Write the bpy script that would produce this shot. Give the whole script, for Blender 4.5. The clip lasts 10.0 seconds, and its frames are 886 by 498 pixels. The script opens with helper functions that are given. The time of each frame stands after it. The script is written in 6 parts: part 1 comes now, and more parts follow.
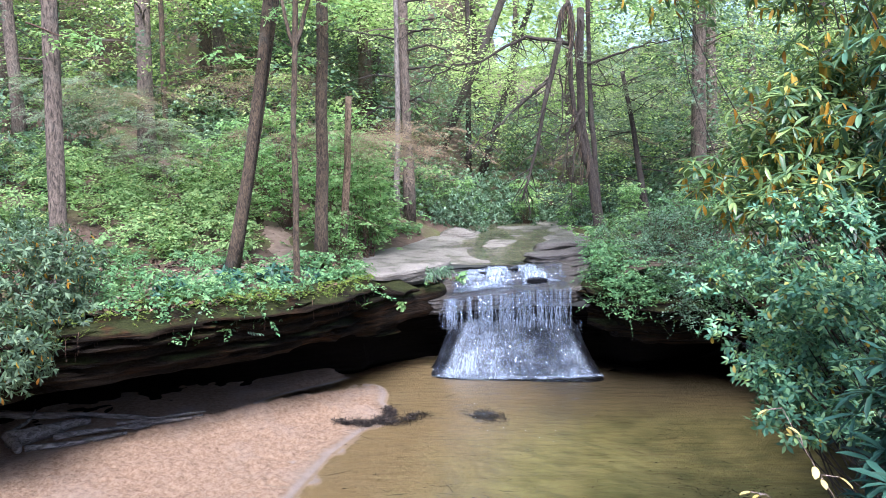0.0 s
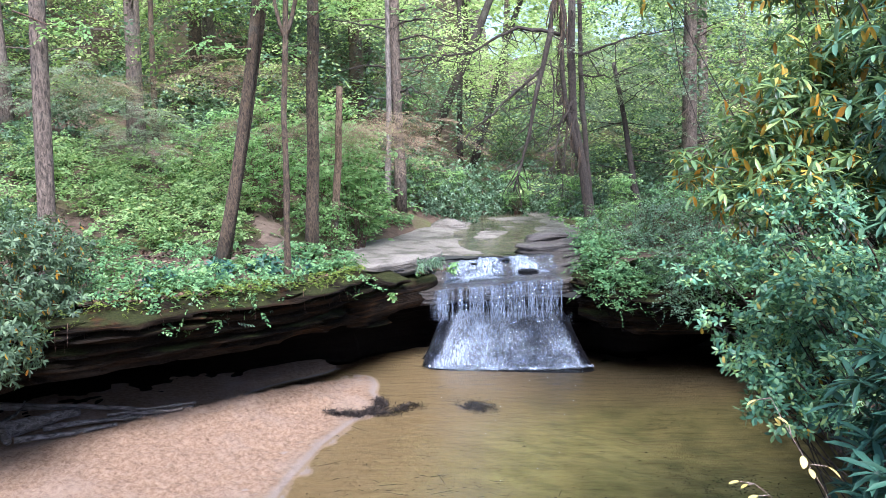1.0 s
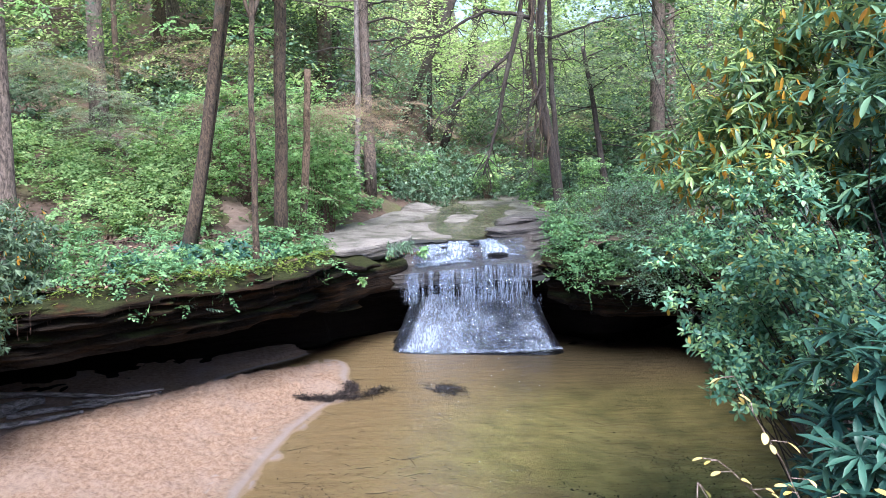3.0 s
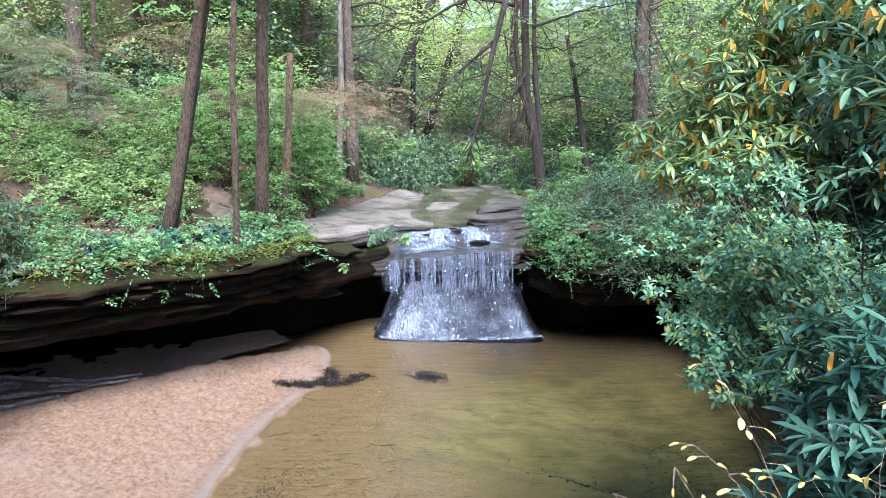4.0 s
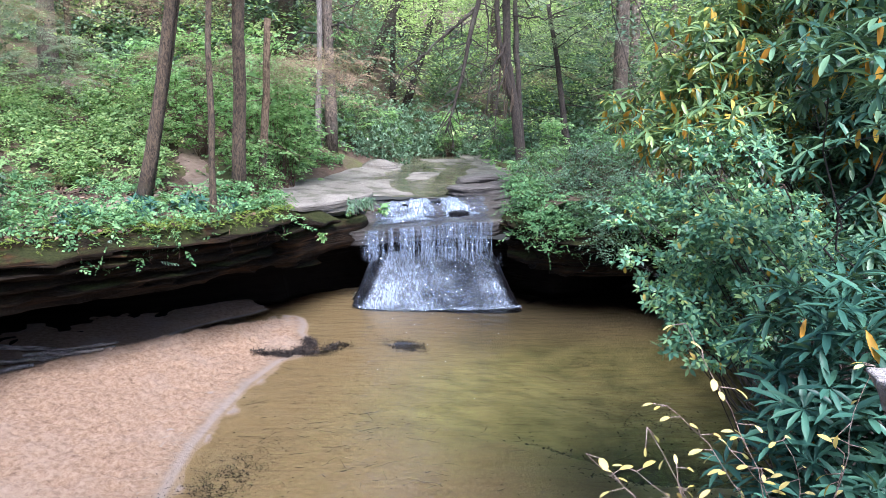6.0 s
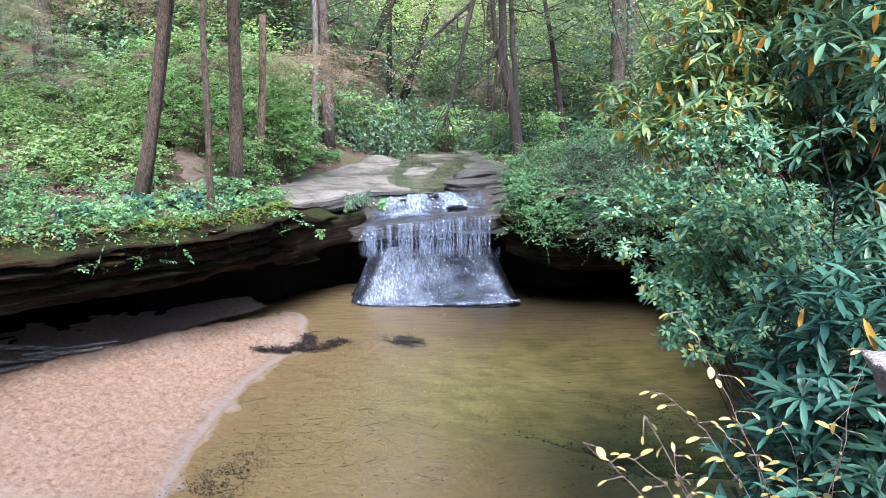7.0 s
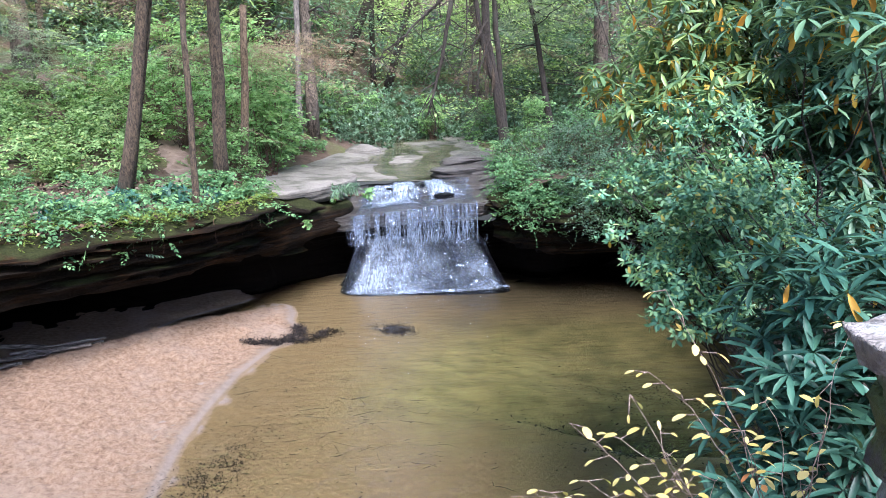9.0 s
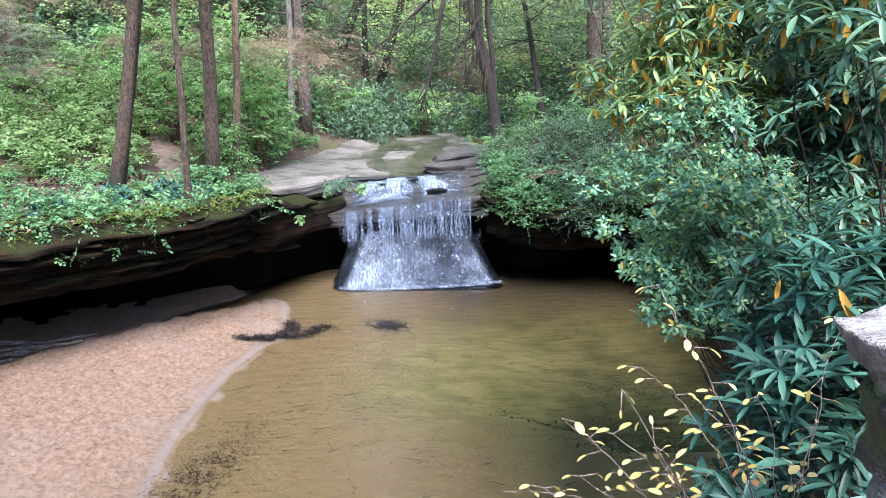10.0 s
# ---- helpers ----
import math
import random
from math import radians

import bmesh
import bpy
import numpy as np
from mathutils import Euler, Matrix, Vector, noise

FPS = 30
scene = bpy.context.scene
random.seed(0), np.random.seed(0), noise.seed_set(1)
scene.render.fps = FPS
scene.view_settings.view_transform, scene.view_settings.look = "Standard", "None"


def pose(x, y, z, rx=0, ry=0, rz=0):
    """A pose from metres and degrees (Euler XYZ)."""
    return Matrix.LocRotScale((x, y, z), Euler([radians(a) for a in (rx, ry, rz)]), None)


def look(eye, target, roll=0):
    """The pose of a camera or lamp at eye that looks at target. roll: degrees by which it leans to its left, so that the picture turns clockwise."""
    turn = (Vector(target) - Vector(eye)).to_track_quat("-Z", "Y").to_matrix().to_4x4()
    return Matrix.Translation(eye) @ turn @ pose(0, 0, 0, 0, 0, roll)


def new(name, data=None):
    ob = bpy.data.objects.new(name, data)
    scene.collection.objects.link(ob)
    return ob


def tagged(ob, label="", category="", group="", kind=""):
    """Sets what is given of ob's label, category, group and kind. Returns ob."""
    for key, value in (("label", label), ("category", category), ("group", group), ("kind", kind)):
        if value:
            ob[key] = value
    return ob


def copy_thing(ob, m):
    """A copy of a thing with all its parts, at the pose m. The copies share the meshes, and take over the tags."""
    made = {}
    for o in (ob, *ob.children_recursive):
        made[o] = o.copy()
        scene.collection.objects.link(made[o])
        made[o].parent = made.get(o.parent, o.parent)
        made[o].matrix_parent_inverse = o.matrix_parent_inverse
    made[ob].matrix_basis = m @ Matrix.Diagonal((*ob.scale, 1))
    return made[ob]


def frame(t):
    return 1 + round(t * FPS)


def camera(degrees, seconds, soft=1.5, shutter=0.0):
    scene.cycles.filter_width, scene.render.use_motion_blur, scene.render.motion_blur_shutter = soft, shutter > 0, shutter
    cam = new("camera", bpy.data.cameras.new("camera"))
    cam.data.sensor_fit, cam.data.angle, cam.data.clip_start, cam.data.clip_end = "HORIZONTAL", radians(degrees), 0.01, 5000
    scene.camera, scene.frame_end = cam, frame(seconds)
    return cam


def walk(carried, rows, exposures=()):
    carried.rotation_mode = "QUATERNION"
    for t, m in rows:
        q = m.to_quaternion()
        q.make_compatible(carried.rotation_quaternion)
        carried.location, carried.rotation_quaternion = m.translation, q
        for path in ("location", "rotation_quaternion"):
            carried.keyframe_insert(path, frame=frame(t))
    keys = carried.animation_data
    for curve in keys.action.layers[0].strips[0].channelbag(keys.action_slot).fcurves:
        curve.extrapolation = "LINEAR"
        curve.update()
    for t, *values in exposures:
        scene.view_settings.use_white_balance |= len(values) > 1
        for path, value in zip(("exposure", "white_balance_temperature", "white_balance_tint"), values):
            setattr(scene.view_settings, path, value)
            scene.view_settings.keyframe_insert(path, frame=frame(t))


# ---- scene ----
cam = camera(61.0, 10.0, soft=0.35)
PATH = [
    (0, (0.256, 0.296, 3.595), (0.213, 2.284, 3.389), -0.7),
    (0.5, (0.257, 0.298, 3.595), (0.227, 2.286, 3.376), -0.6),
    (1, (0.257, 0.299, 3.594), (0.237, 2.286, 3.364), -0.6),
    (1.5, (0.259, 0.301, 3.593), (0.253, 2.287, 3.355), -0.5),
    (2, (0.262, 0.303, 3.592), (0.277, 2.288, 3.346), -0.6),
    (2.5, (0.262, 0.303, 3.591), (0.299, 2.286, 3.333), -0.7),
    (4, (0.264, 0.309, 3.582), (0.37, 2.283, 3.277), 0.3),
    (4.5, (0.268, 0.316, 3.575), (0.401, 2.285, 3.251), 0.7),
    (5, (0.27, 0.321, 3.568), (0.42, 2.284, 3.216), 0.8),
    (5.5, (0.272, 0.324, 3.564), (0.432, 2.283, 3.193), 1.0),
    (7, (0.279, 0.326, 3.553), (0.443, 2.281, 3.161), 0.3),
    (7.5, (0.284, 0.328, 3.549), (0.453, 2.281, 3.148), -0.3),
    (8, (0.286, 0.327, 3.548), (0.463, 2.279, 3.148), -1.0),
    (8.5, (0.29, 0.331, 3.546), (0.477, 2.28, 3.135), -1.1),
    (9, (0.29, 0.331, 3.546), (0.483, 2.277, 3.122), -1.0),
    (9.5, (0.291, 0.332, 3.544), (0.493, 2.275, 3.112), -1.1),
    (10, (0.291, 0.333, 3.545), (0.502, 2.273, 3.11), -0.9),
]
walk(cam, [(t, look(eye, target, roll)) for t, eye, target, roll in PATH], exposures=((0, 1.8, 5700, 22), (10, 1.8, 5700, 21)))

# ---- light ----
world = bpy.data.worlds.new("sky")
world.use_nodes = True
scene.world = world
wn = world.node_tree
sky = wn.nodes.new("ShaderNodeTexSky")
sky.sky_type, sky.sun_disc = "NISHITA", False
sky.sun_elevation, sky.sun_rotation = radians(54), radians(169)
sky.air_density, sky.dust_density = 1.0, 2.0
wn.links.new(sky.outputs[0], wn.nodes["Background"].inputs[0])
wn.nodes["Background"].inputs[1].default_value = 0.12
sun = new("sun", bpy.data.lights.new("sun", "SUN"))
sun.data.energy, sun.data.angle, sun.data.color = 4.2, radians(28), (1.0, 0.95, 0.86)
# the light comes from high over the right shoulder, through thin cloud
sun.matrix_world = look((5.5, -16, 40), (0, 12, 0))

# ---- helpers of this scene ----
R = random.Random(7)
G = np.random.default_rng(11)


def clamp(v, a=0.0, b=1.0):
    return max(a, min(b, v))


def smooth(a, b, v):
    k = clamp((v - a) / (b - a))
    return k * k * (3 - 2 * k)


def fbm(x, y, z=0.0, octaves=4):
    return noise.fractal(Vector((x, y, z)), 1.0, 2.0, octaves)


class Geo:
    """Collects points and faces for one mesh."""

    def __init__(self):
        self.v, self.f = [], []

    def add(self, v, f):
        o = len(self.v)
        self.v += [tuple(p) for p in v]
        self.f += [tuple(i + o for i in q) for q in f]
        return self

    def mesh(self, name, mats, soft=True):
        me = bpy.data.meshes.new(name)
        me.from_pydata(self.v, [], self.f)
        for m in mats if isinstance(mats, (list, tuple)) else [mats]:
            me.materials.append(m)
        me.polygons.foreach_set("use_smooth", [soft] * len(me.polygons))
        me.update()
        return me


def part(name, geo, material, parent=None, label="", soft=True):
    ob = new(name, geo.mesh(name, material, soft) if isinstance(geo, Geo) else geo)
    if parent is not None:
        ob.parent = parent
    return tagged(ob, label)


def tube(points, radii, sides=8, rough=0.0, seed=0.0, cap=True):
    """A tapered tube along points."""
    pts = [Vector(p) for p in points]
    v, f = [], []
    side = None
    for i, p in enumerate(pts):
        d = (pts[min(i + 1, len(pts) - 1)] - pts[max(i - 1, 0)]).normalized()
        if side is None:
            side = d.cross(Vector((0.3, 0.9, 0.2)) if abs(d.z) > 0.5 else Vector((0, 0, 1))).normalized()
        side = (side - d * side.dot(d)).normalized()
        up = d.cross(side)
        for k in range(sides):
            a = 2 * math.pi * k / sides
            r = radii[i]
            if rough:
                r *= 1 + rough * noise.noise(Vector((math.cos(a) * 1.5 + seed, math.sin(a) * 1.5, p.z * 1.3 + i * 0.2)))
            v.append(p + (side * math.cos(a) + up * math.sin(a)) * r)
    for i in range(len(pts) - 1):
        for k in range(sides):
            a, b = i * sides + k, i * sides + (k + 1) % sides
            f.append((a, b, b + sides, a + sides))
    if cap:
        f.append(tuple(range(sides))[::-1])
        f.append(tuple(range((len(pts) - 1) * sides, len(pts) * sides)))
    return v, f


def bend(a, b, n, amount, rnd):
    """Points from a to b that wander sideways."""
    a, b = Vector(a), Vector(b)
    out, off = [], Vector((0, 0, 0))
    for i in range(n + 1):
        k = i / n
        out.append(a.lerp(b, k) + off * math.sin(math.pi * k))
        off += Vector((rnd.uniform(-1, 1), rnd.uniform(-1, 1), rnd.uniform(-1, 1))) * amount
    return out


# leaf outlines: along, across, lift
def leaf_rows(rows):
    v = [(a, s * w, -0.22 * a * a + (0.05 * w if s else 0.0)) for a, w in rows for s in (-1, 0, 1)]
    f = [(3 * r + c, 3 * r + c + 1, 3 * r + c + 4, 3 * r + c + 3) for r in range(len(rows) - 1) for c in (0, 1)]
    return np.array(v), np.array(f)


def leaf_long():
    return leaf_rows([(0.0, 0.06), (0.2, 0.7), (0.5, 1.0), (0.82, 0.78), (1.0, 0.08)])


def leaf_fine():
    return leaf_rows([(0.0, 0.08), (0.1, 0.4), (0.3, 0.86), (0.55, 1.0), (0.78, 0.86), (0.93, 0.5), (1.0, 0.06)])


def leaf_six():
    v = np.array([(0, -0.06, 0), (0, 0.06, 0), (0.3, -0.9, 0.05), (0.3, 0.9, 0.05), (0.7, -0.8, -0.05), (0.7, 0.8, -0.05), (1, -0.08, -0.15), (1, 0.08, -0.15)])
    f = np.array([(0, 1, 3, 2), (2, 3, 5, 4), (4, 5, 7, 6)])
    return v, f


def leaf_quad():
    return np.array([(0, 0, 0), (0.45, 1, 0.08), (1, 0, -0.1), (0.45, -1, 0.08)]), np.array([(0, 1, 2, 3)])


LONG, FINE, SIX, QUAD = leaf_long(), leaf_fine(), leaf_six(), leaf_quad()
MID = leaf_rows([(0.0, 0.06), (0.3, 0.86), (0.72, 0.92), (1.0, 0.07)])


def leaf_mesh(name, P, D, U, L, W, shape, material):
    """One mesh of many leaves: foot, direction, upper side, length, half width as a share of the length."""
    P, D, U = (np.asarray(a, float).reshape(-1, 3) for a in (P, D, U))
    L, W = np.broadcast_to(L, len(P)), np.broadcast_to(W, len(P))
    D = D / np.linalg.norm(D, axis=1)[:, None]
    S = np.cross(D, U)
    S /= np.linalg.norm(S, axis=1)[:, None] + 1e-9
    U = np.cross(S, D)
    tv, tf = shape
    a, b, c = tv.T
    V = P[:, None] + L[:, None, None] * (a[None, :, None] * D[:, None] + (b[None, :] * W[:, None])[..., None] * S[:, None] + c[None, :, None] * U[:, None])
    F = (tf[None] + (np.arange(len(P)) * len(tv))[:, None, None]).reshape(-1, 4)
    V = V.reshape(-1, 3)
    me = bpy.data.meshes.new(name)
    me.vertices.add(len(V))
    me.vertices.foreach_set("co", V.ravel().astype(np.float32))
    me.loops.add(F.size)
    me.loops.foreach_set("vertex_index", F.ravel().astype(np.int32))
    me.polygons.add(len(F))
    me.polygons.foreach_set("loop_start", np.arange(0, F.size, 4, dtype=np.int32))
    me.polygons.foreach_set("use_smooth", np.ones(len(F), bool))
    me.update(calc_edges=True)
    me.materials.append(material)
    return me


def unit(n):
    v = G.normal(size=(n, 3))
    return v / np.linalg.norm(v, axis=1)[:, None]


def blob(n, centre, radii, shell=0.55):
    """Points in a rounded volume, most of them towards its skin."""
    r = (shell + (1 - shell) * G.random(n)) ** 0.6
    return np.array(centre) + unit(n) * r[:, None] * np.array(radii)


def whorls(tips, outs, per, length, width, droop, spread=1.0):
    """Rosettes of leaves at twig ends. Returns the arrays that leaf_mesh wants."""
    P, D, U, L = [], [], [], []
    for tip, out in zip(tips, outs):
        axis = Vector(out).normalized()
        side = axis.orthogonal().normalized()
        other = axis.cross(side)
        n = max(4, int(per + G.normal() * 1.5))
        turn = G.random() * 6.3
        for k in range(n):
            a = turn + 6.283 * k / n + G.normal() * 0.2
            tilt = spread * (1.0 + 0.32 * G.normal())
            radial = side * math.cos(a) + other * math.sin(a)
            d = axis * math.cos(tilt) + radial * math.sin(tilt)
            d.z -= droop * (0.6 + 0.8 * G.random())
            u = axis * math.sin(tilt) - radial * math.cos(tilt)
            if abs(d.normalized().dot(u.normalized())) > 0.95:
                u = Vector((0, 0, 1))
            P.append(Vector(tip) + radial * 0.006)
            D.append(d)
            U.append(u + Vector((0, 0, 0.3)))
            L.append(length * (0.7 + 0.5 * G.random()))
    return P, D, U, np.array(L), width


def sprays(centres, per, size, flat, length):
    """Flat fronds round each centre: leaves in two rows along short drooping twigs; the fronds of one spray lie in layers."""
    centres = np.asarray(centres, float)
    each = 11
    fronds = max(1, round(per / each))
    m = len(centres)
    up = G.normal(size=(m, 3)) * 0.25 + np.array([0, -0.15, 1.0])
    up = np.repeat(up, fronds, axis=0) + G.normal(size=(m * fronds, 3)) * (0.12 + 0.3 * min(flat, 1.0))
    up /= np.linalg.norm(up, axis=1)[:, None]
    way = np.cross(up, G.normal(size=(m * fronds, 3)))
    way /= np.linalg.norm(way, axis=1)[:, None]
    foot = np.repeat(centres, fronds, axis=0) + G.normal(size=(m * fronds, 3)) * size * (0.8, 0.8, 0.25 + 0.5 * min(flat, 1.2)) - way * size * 0.7
    reach = size * (1.5 + 1.3 * G.random(m * fronds))
    side = np.cross(up, way)
    n = m * fronds * each
    foot, way, up, side, reach = (np.repeat(v, each, axis=0) for v in (foot, way, up, side, reach))
    k = np.tile(np.linspace(0.12, 1.0, each), m * fronds)
    sign = np.tile(np.where(np.arange(each) % 2, 1.0, -1.0), m * fronds)
    sign[each - 1::each] = 0.0
    P = foot + way * (k * reach)[:, None] + np.array([0, 0, -0.22]) * (k * k * reach)[:, None] + G.normal(size=(n, 3)) * size * 0.06
    D = way * (0.55 + 0.35 * k)[:, None] + side * (sign * (0.85 - 0.3 * k))[:, None] + G.normal(size=(n, 3)) * 0.18
    D[:, 2] -= 0.12
    U = up + G.normal(size=(n, 3)) * 0.16
    L = length * (0.65 + 0.6 * G.random(n)) * (1.12 - 0.35 * k)
    return P, D, U, L, 0.3


# ---- materials ----
class Mat:
    """A small builder of node materials."""

    def __init__(self, name):
        self.m = bpy.data.materials.new(name)
        self.m.use_nodes = True
        self.t = self.m.node_tree
        self.t.nodes.clear()
        self.out = self.add("ShaderNodeOutputMaterial")
        self.geo = self.add("ShaderNodeNewGeometry")

    def add(self, kind, **values):
        n = self.t.nodes.new(kind)
        for k, v in values.items():
            self.put(n, k, v)
        return n

    def put(self, n, k, v):
        socket = n.inputs[int(k[1:])] if k[0] == "i" and k[1:].isdigit() else n.inputs[k.replace("_", " ")]
        if isinstance(v, bpy.types.NodeSocket):
            self.t.links.new(v, socket)
        else:
            socket.default_value = v

    def noise(self, scale, detail=4.0, rough=0.55, stretch=(1, 1, 1), dist=0.0):
        mp = self.add("ShaderNodeMapping", Vector=self.geo.outputs["Position"], Scale=stretch)
        n = self.add("ShaderNodeTexNoise", Vector=mp.outputs[0], Scale=scale, Detail=detail, Roughness=rough, Distortion=dist)
        return n.outputs["Fac"]

    def ramp(self, fac, *stops):
        n = self.add("ShaderNodeValToRGB", Fac=fac)
        e = n.color_ramp.elements
        while len(e) < len(stops):
            e.new(0.5)
        for el, (p, c) in zip(e, stops):
            el.position = p
            el.color = (*c, 1) if isinstance(c, tuple) else (c, c, c, 1)
        return n.outputs["Color"]

    def mix(self, fac, a, b):
        n = self.t.nodes.new("ShaderNodeMix")
        n.data_type = "RGBA"
        for k, v in ((0, fac), (6, a), (7, b)):
            if isinstance(v, bpy.types.NodeSocket):
                self.t.links.new(v, n.inputs[k])
            else:
                n.inputs[k].default_value = (*v, 1) if isinstance(v, tuple) else v
        return n.outputs[2]

    def math(self, op, a, b=0.0):
        n = self.t.nodes.new("ShaderNodeMath")
        n.operation = op
        self.put(n, "i0", a)
        self.put(n, "i1", b)
        return n.outputs[0]

    def xyz(self, source):
        return self.add("ShaderNodeSeparateXYZ", Vector=source).outputs

    def bump(self, height, strength, distance):
        return self.add("ShaderNodeBump", Height=height, Strength=strength, Distance=distance).outputs[0]

    def surface(self, color, rough=0.6, normal=None, **more):
        n = self.add("ShaderNodeBsdfPrincipled", Roughness=rough)
        self.put(n, "Base Color", (*color, 1) if isinstance(color, tuple) else color)
        if normal is not None:
            self.put(n, "Normal", normal)
        for k, v in more.items():
            self.put(n, k, v)
        return n.outputs[0]

    def done(self, shader):
        self.t.links.new(shader, self.out.inputs[0])
        return self.m


def leaf_material(name, stops, through_light=0.35, rough=0.4, spec=0.3, single=False):
    m = Mat(name)
    rnd = m.add("ShaderNodeObjectInfo").outputs["Random"] if single else m.geo.outputs["Random Per Island"]
    col = m.ramp(rnd, *stops)
    patch = m.ramp(m.noise(4.0, 3.0), (0.4, 0.45), (0.56, 0.0))
    col = m.mix(patch, col, m.mix(0.5, col, (0.03, 0.06, 0.02)))
    big = m.noise(0.9, 3)
    col = m.mix(m.ramp(big, (0.38, 0.3), (0.52, 0.0)), col, m.mix(0.75, col, (0.02, 0.035, 0.02)))
    body = m.surface(col, rough, Specular_IOR_Level=spec)
    tr = m.add("ShaderNodeBsdfTranslucent")
    m.put(tr, "Color", m.mix(0.35, col, (0.30, 0.46, 0.10)))
    return m.done(m.add("ShaderNodeMixShader", Fac=through_light, i1=body, i2=tr.outputs[0]).outputs[0])


def bark_material(name, dark, light, scale=26.0, lichen=(0.20, 0.21, 0.18), amount=0.22, stretch=(1, 1, 0.3)):
    m = Mat(name)
    ridges = m.noise(scale * 1.4, 5, 0.65, stretch, 1.0)
    blot = m.noise(2.2, 4)
    col = m.ramp(ridges, (0.38, dark), (0.60, light))
    fine = m.noise(scale * 4, 4, 0.7)
    col = m.mix(m.ramp(fine, (0.45, 0.0), (0.7, 0.6)), col, dark)
    col = m.mix(m.ramp(blot, (0.55, 0.0), (0.72, amount)), col, lichen)
    return m.done(m.surface(col, 0.9, m.bump(m.math("ADD", ridges, m.math("MULTIPLY", fine, 0.3)), 1.0, 0.05)))


M_BARK_BROWN = bark_material("bark_brown", (0.014, 0.010, 0.006), (0.125, 0.088, 0.056))
M_BARK_GREY = bark_material("bark_grey", (0.03, 0.024, 0.019), (0.205, 0.162, 0.13), 22.0)
M_BARK_PALE = bark_material("bark_pale", (0.07, 0.063, 0.056), (0.27, 0.24, 0.215), 14.0)
M_BARK_TAN = bark_material("bark_tan", (0.05, 0.032, 0.02), (0.26, 0.185, 0.12), 24.0)
M_BARK_DARK = bark_material("bark_dark", (0.010, 0.009, 0.008), (0.062, 0.048, 0.038), 26.0, (0.14, 0.15, 0.12), 0.3)
M_TWIG = bark_material("twig", (0.05, 0.03, 0.02), (0.16, 0.09, 0.06), 30.0)
M_TWIG_PALE = bark_material("twig_pale", (0.24, 0.17, 0.14), (0.48, 0.38, 0.33), 40.0)
M_DEADWOOD = bark_material("driftwood", (0.12, 0.10, 0.088), (0.46, 0.41, 0.37), 18.0, (0.22, 0.2, 0.18), 0.3, (0.15, 0.5, 1.0))

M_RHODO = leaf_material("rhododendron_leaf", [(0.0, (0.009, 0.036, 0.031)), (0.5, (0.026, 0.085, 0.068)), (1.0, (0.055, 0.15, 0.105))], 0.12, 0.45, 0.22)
M_RHODO_LEAF = leaf_material("rhododendron_single_leaf", [(0.0, (0.009, 0.036, 0.031)), (0.5, (0.026, 0.085, 0.068)), (0.96, (0.055, 0.15, 0.105)), (1.0, (0.07, 0.15, 0.09))], 0.12, 0.42, 0.3, True)
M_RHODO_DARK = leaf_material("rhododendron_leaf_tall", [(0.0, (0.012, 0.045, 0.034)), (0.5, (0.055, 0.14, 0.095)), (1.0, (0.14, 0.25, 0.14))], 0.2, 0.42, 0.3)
M_RHODO_GOLD = leaf_material("rhododendron_leaf_turning", [(0.0, (0.03, 0.08, 0.05)), (0.5, (0.10, 0.19, 0.085)), (0.93, (0.24, 0.34, 0.12)), (0.96, (0.45, 0.36, 0.07)), (1.0, (0.5, 0.28, 0.04))], 0.3, 0.38, 0.35)
M_OLDLEAF = leaf_material("golden_old_leaf", [(0.0, (0.42, 0.16, 0.02)), (0.5, (0.56, 0.30, 0.04)), (1.0, (0.66, 0.45, 0.08))], 0.4, 0.5, 0.25)
M_LAUREL = leaf_material("laurel_leaf", [(0.0, (0.02, 0.075, 0.06)), (0.45, (0.11, 0.29, 0.19)), (0.85, (0.27, 0.48, 0.25)), (0.98, (0.40, 0.55, 0.20)), (1.0, (0.55, 0.36, 0.08))], 0.38, 0.4, 0.3)
M_DARKLEAF = leaf_material("dark_shrub_leaf", [(0.0, (0.008, 0.022, 0.015)), (0.5, (0.065, 0.135, 0.088)), (1.0, (0.22, 0.35, 0.225))], 0.28, 0.4)
M_OLDSHRUB = leaf_material("overhanging_shrub_leaf", [(0.0, (0.012, 0.025, 0.016)), (0.5, (0.06, 0.105, 0.066)), (1.0, (0.16, 0.24, 0.14))], 0.25, 0.5, 0.2)
M_HERB = leaf_material("herb_leaf", [(0.0, (0.02, 0.05, 0.02)), (0.4, (0.23, 0.40, 0.16)), (0.9, (0.45, 0.64, 0.28)), (1.0, (0.52, 0.56, 0.22))], 0.52, 0.6, 0.12)
M_SAPLING = leaf_material("sapling_leaf", [(0.0, (0.06, 0.14, 0.05)), (0.5, (0.25, 0.48, 0.20)), (1.0, (0.46, 0.68, 0.32))], 0.6, 0.6, 0.1)
M_BANKLEAF = leaf_material("bank_bush_leaf", [(0.0, (0.02, 0.055, 0.028)), (0.5, (0.09, 0.22, 0.10)), (1.0, (0.24, 0.42, 0.19))], 0.4, 0.6, 0.12)
M_MOSS = leaf_material("moss", [(0.0, (0.05, 0.08, 0.015)), (0.5, (0.12, 0.17, 0.035)), (1.0, (0.20, 0.26, 0.06))], 0.3, 0.9, 0.05)
M_CANOPY = leaf_material("canopy_leaf", [(0.0, (0.15, 0.27, 0.09)), (0.45, (0.43, 0.62, 0.22)), (1.0, (0.72, 0.85, 0.42))], 0.58, 0.5)
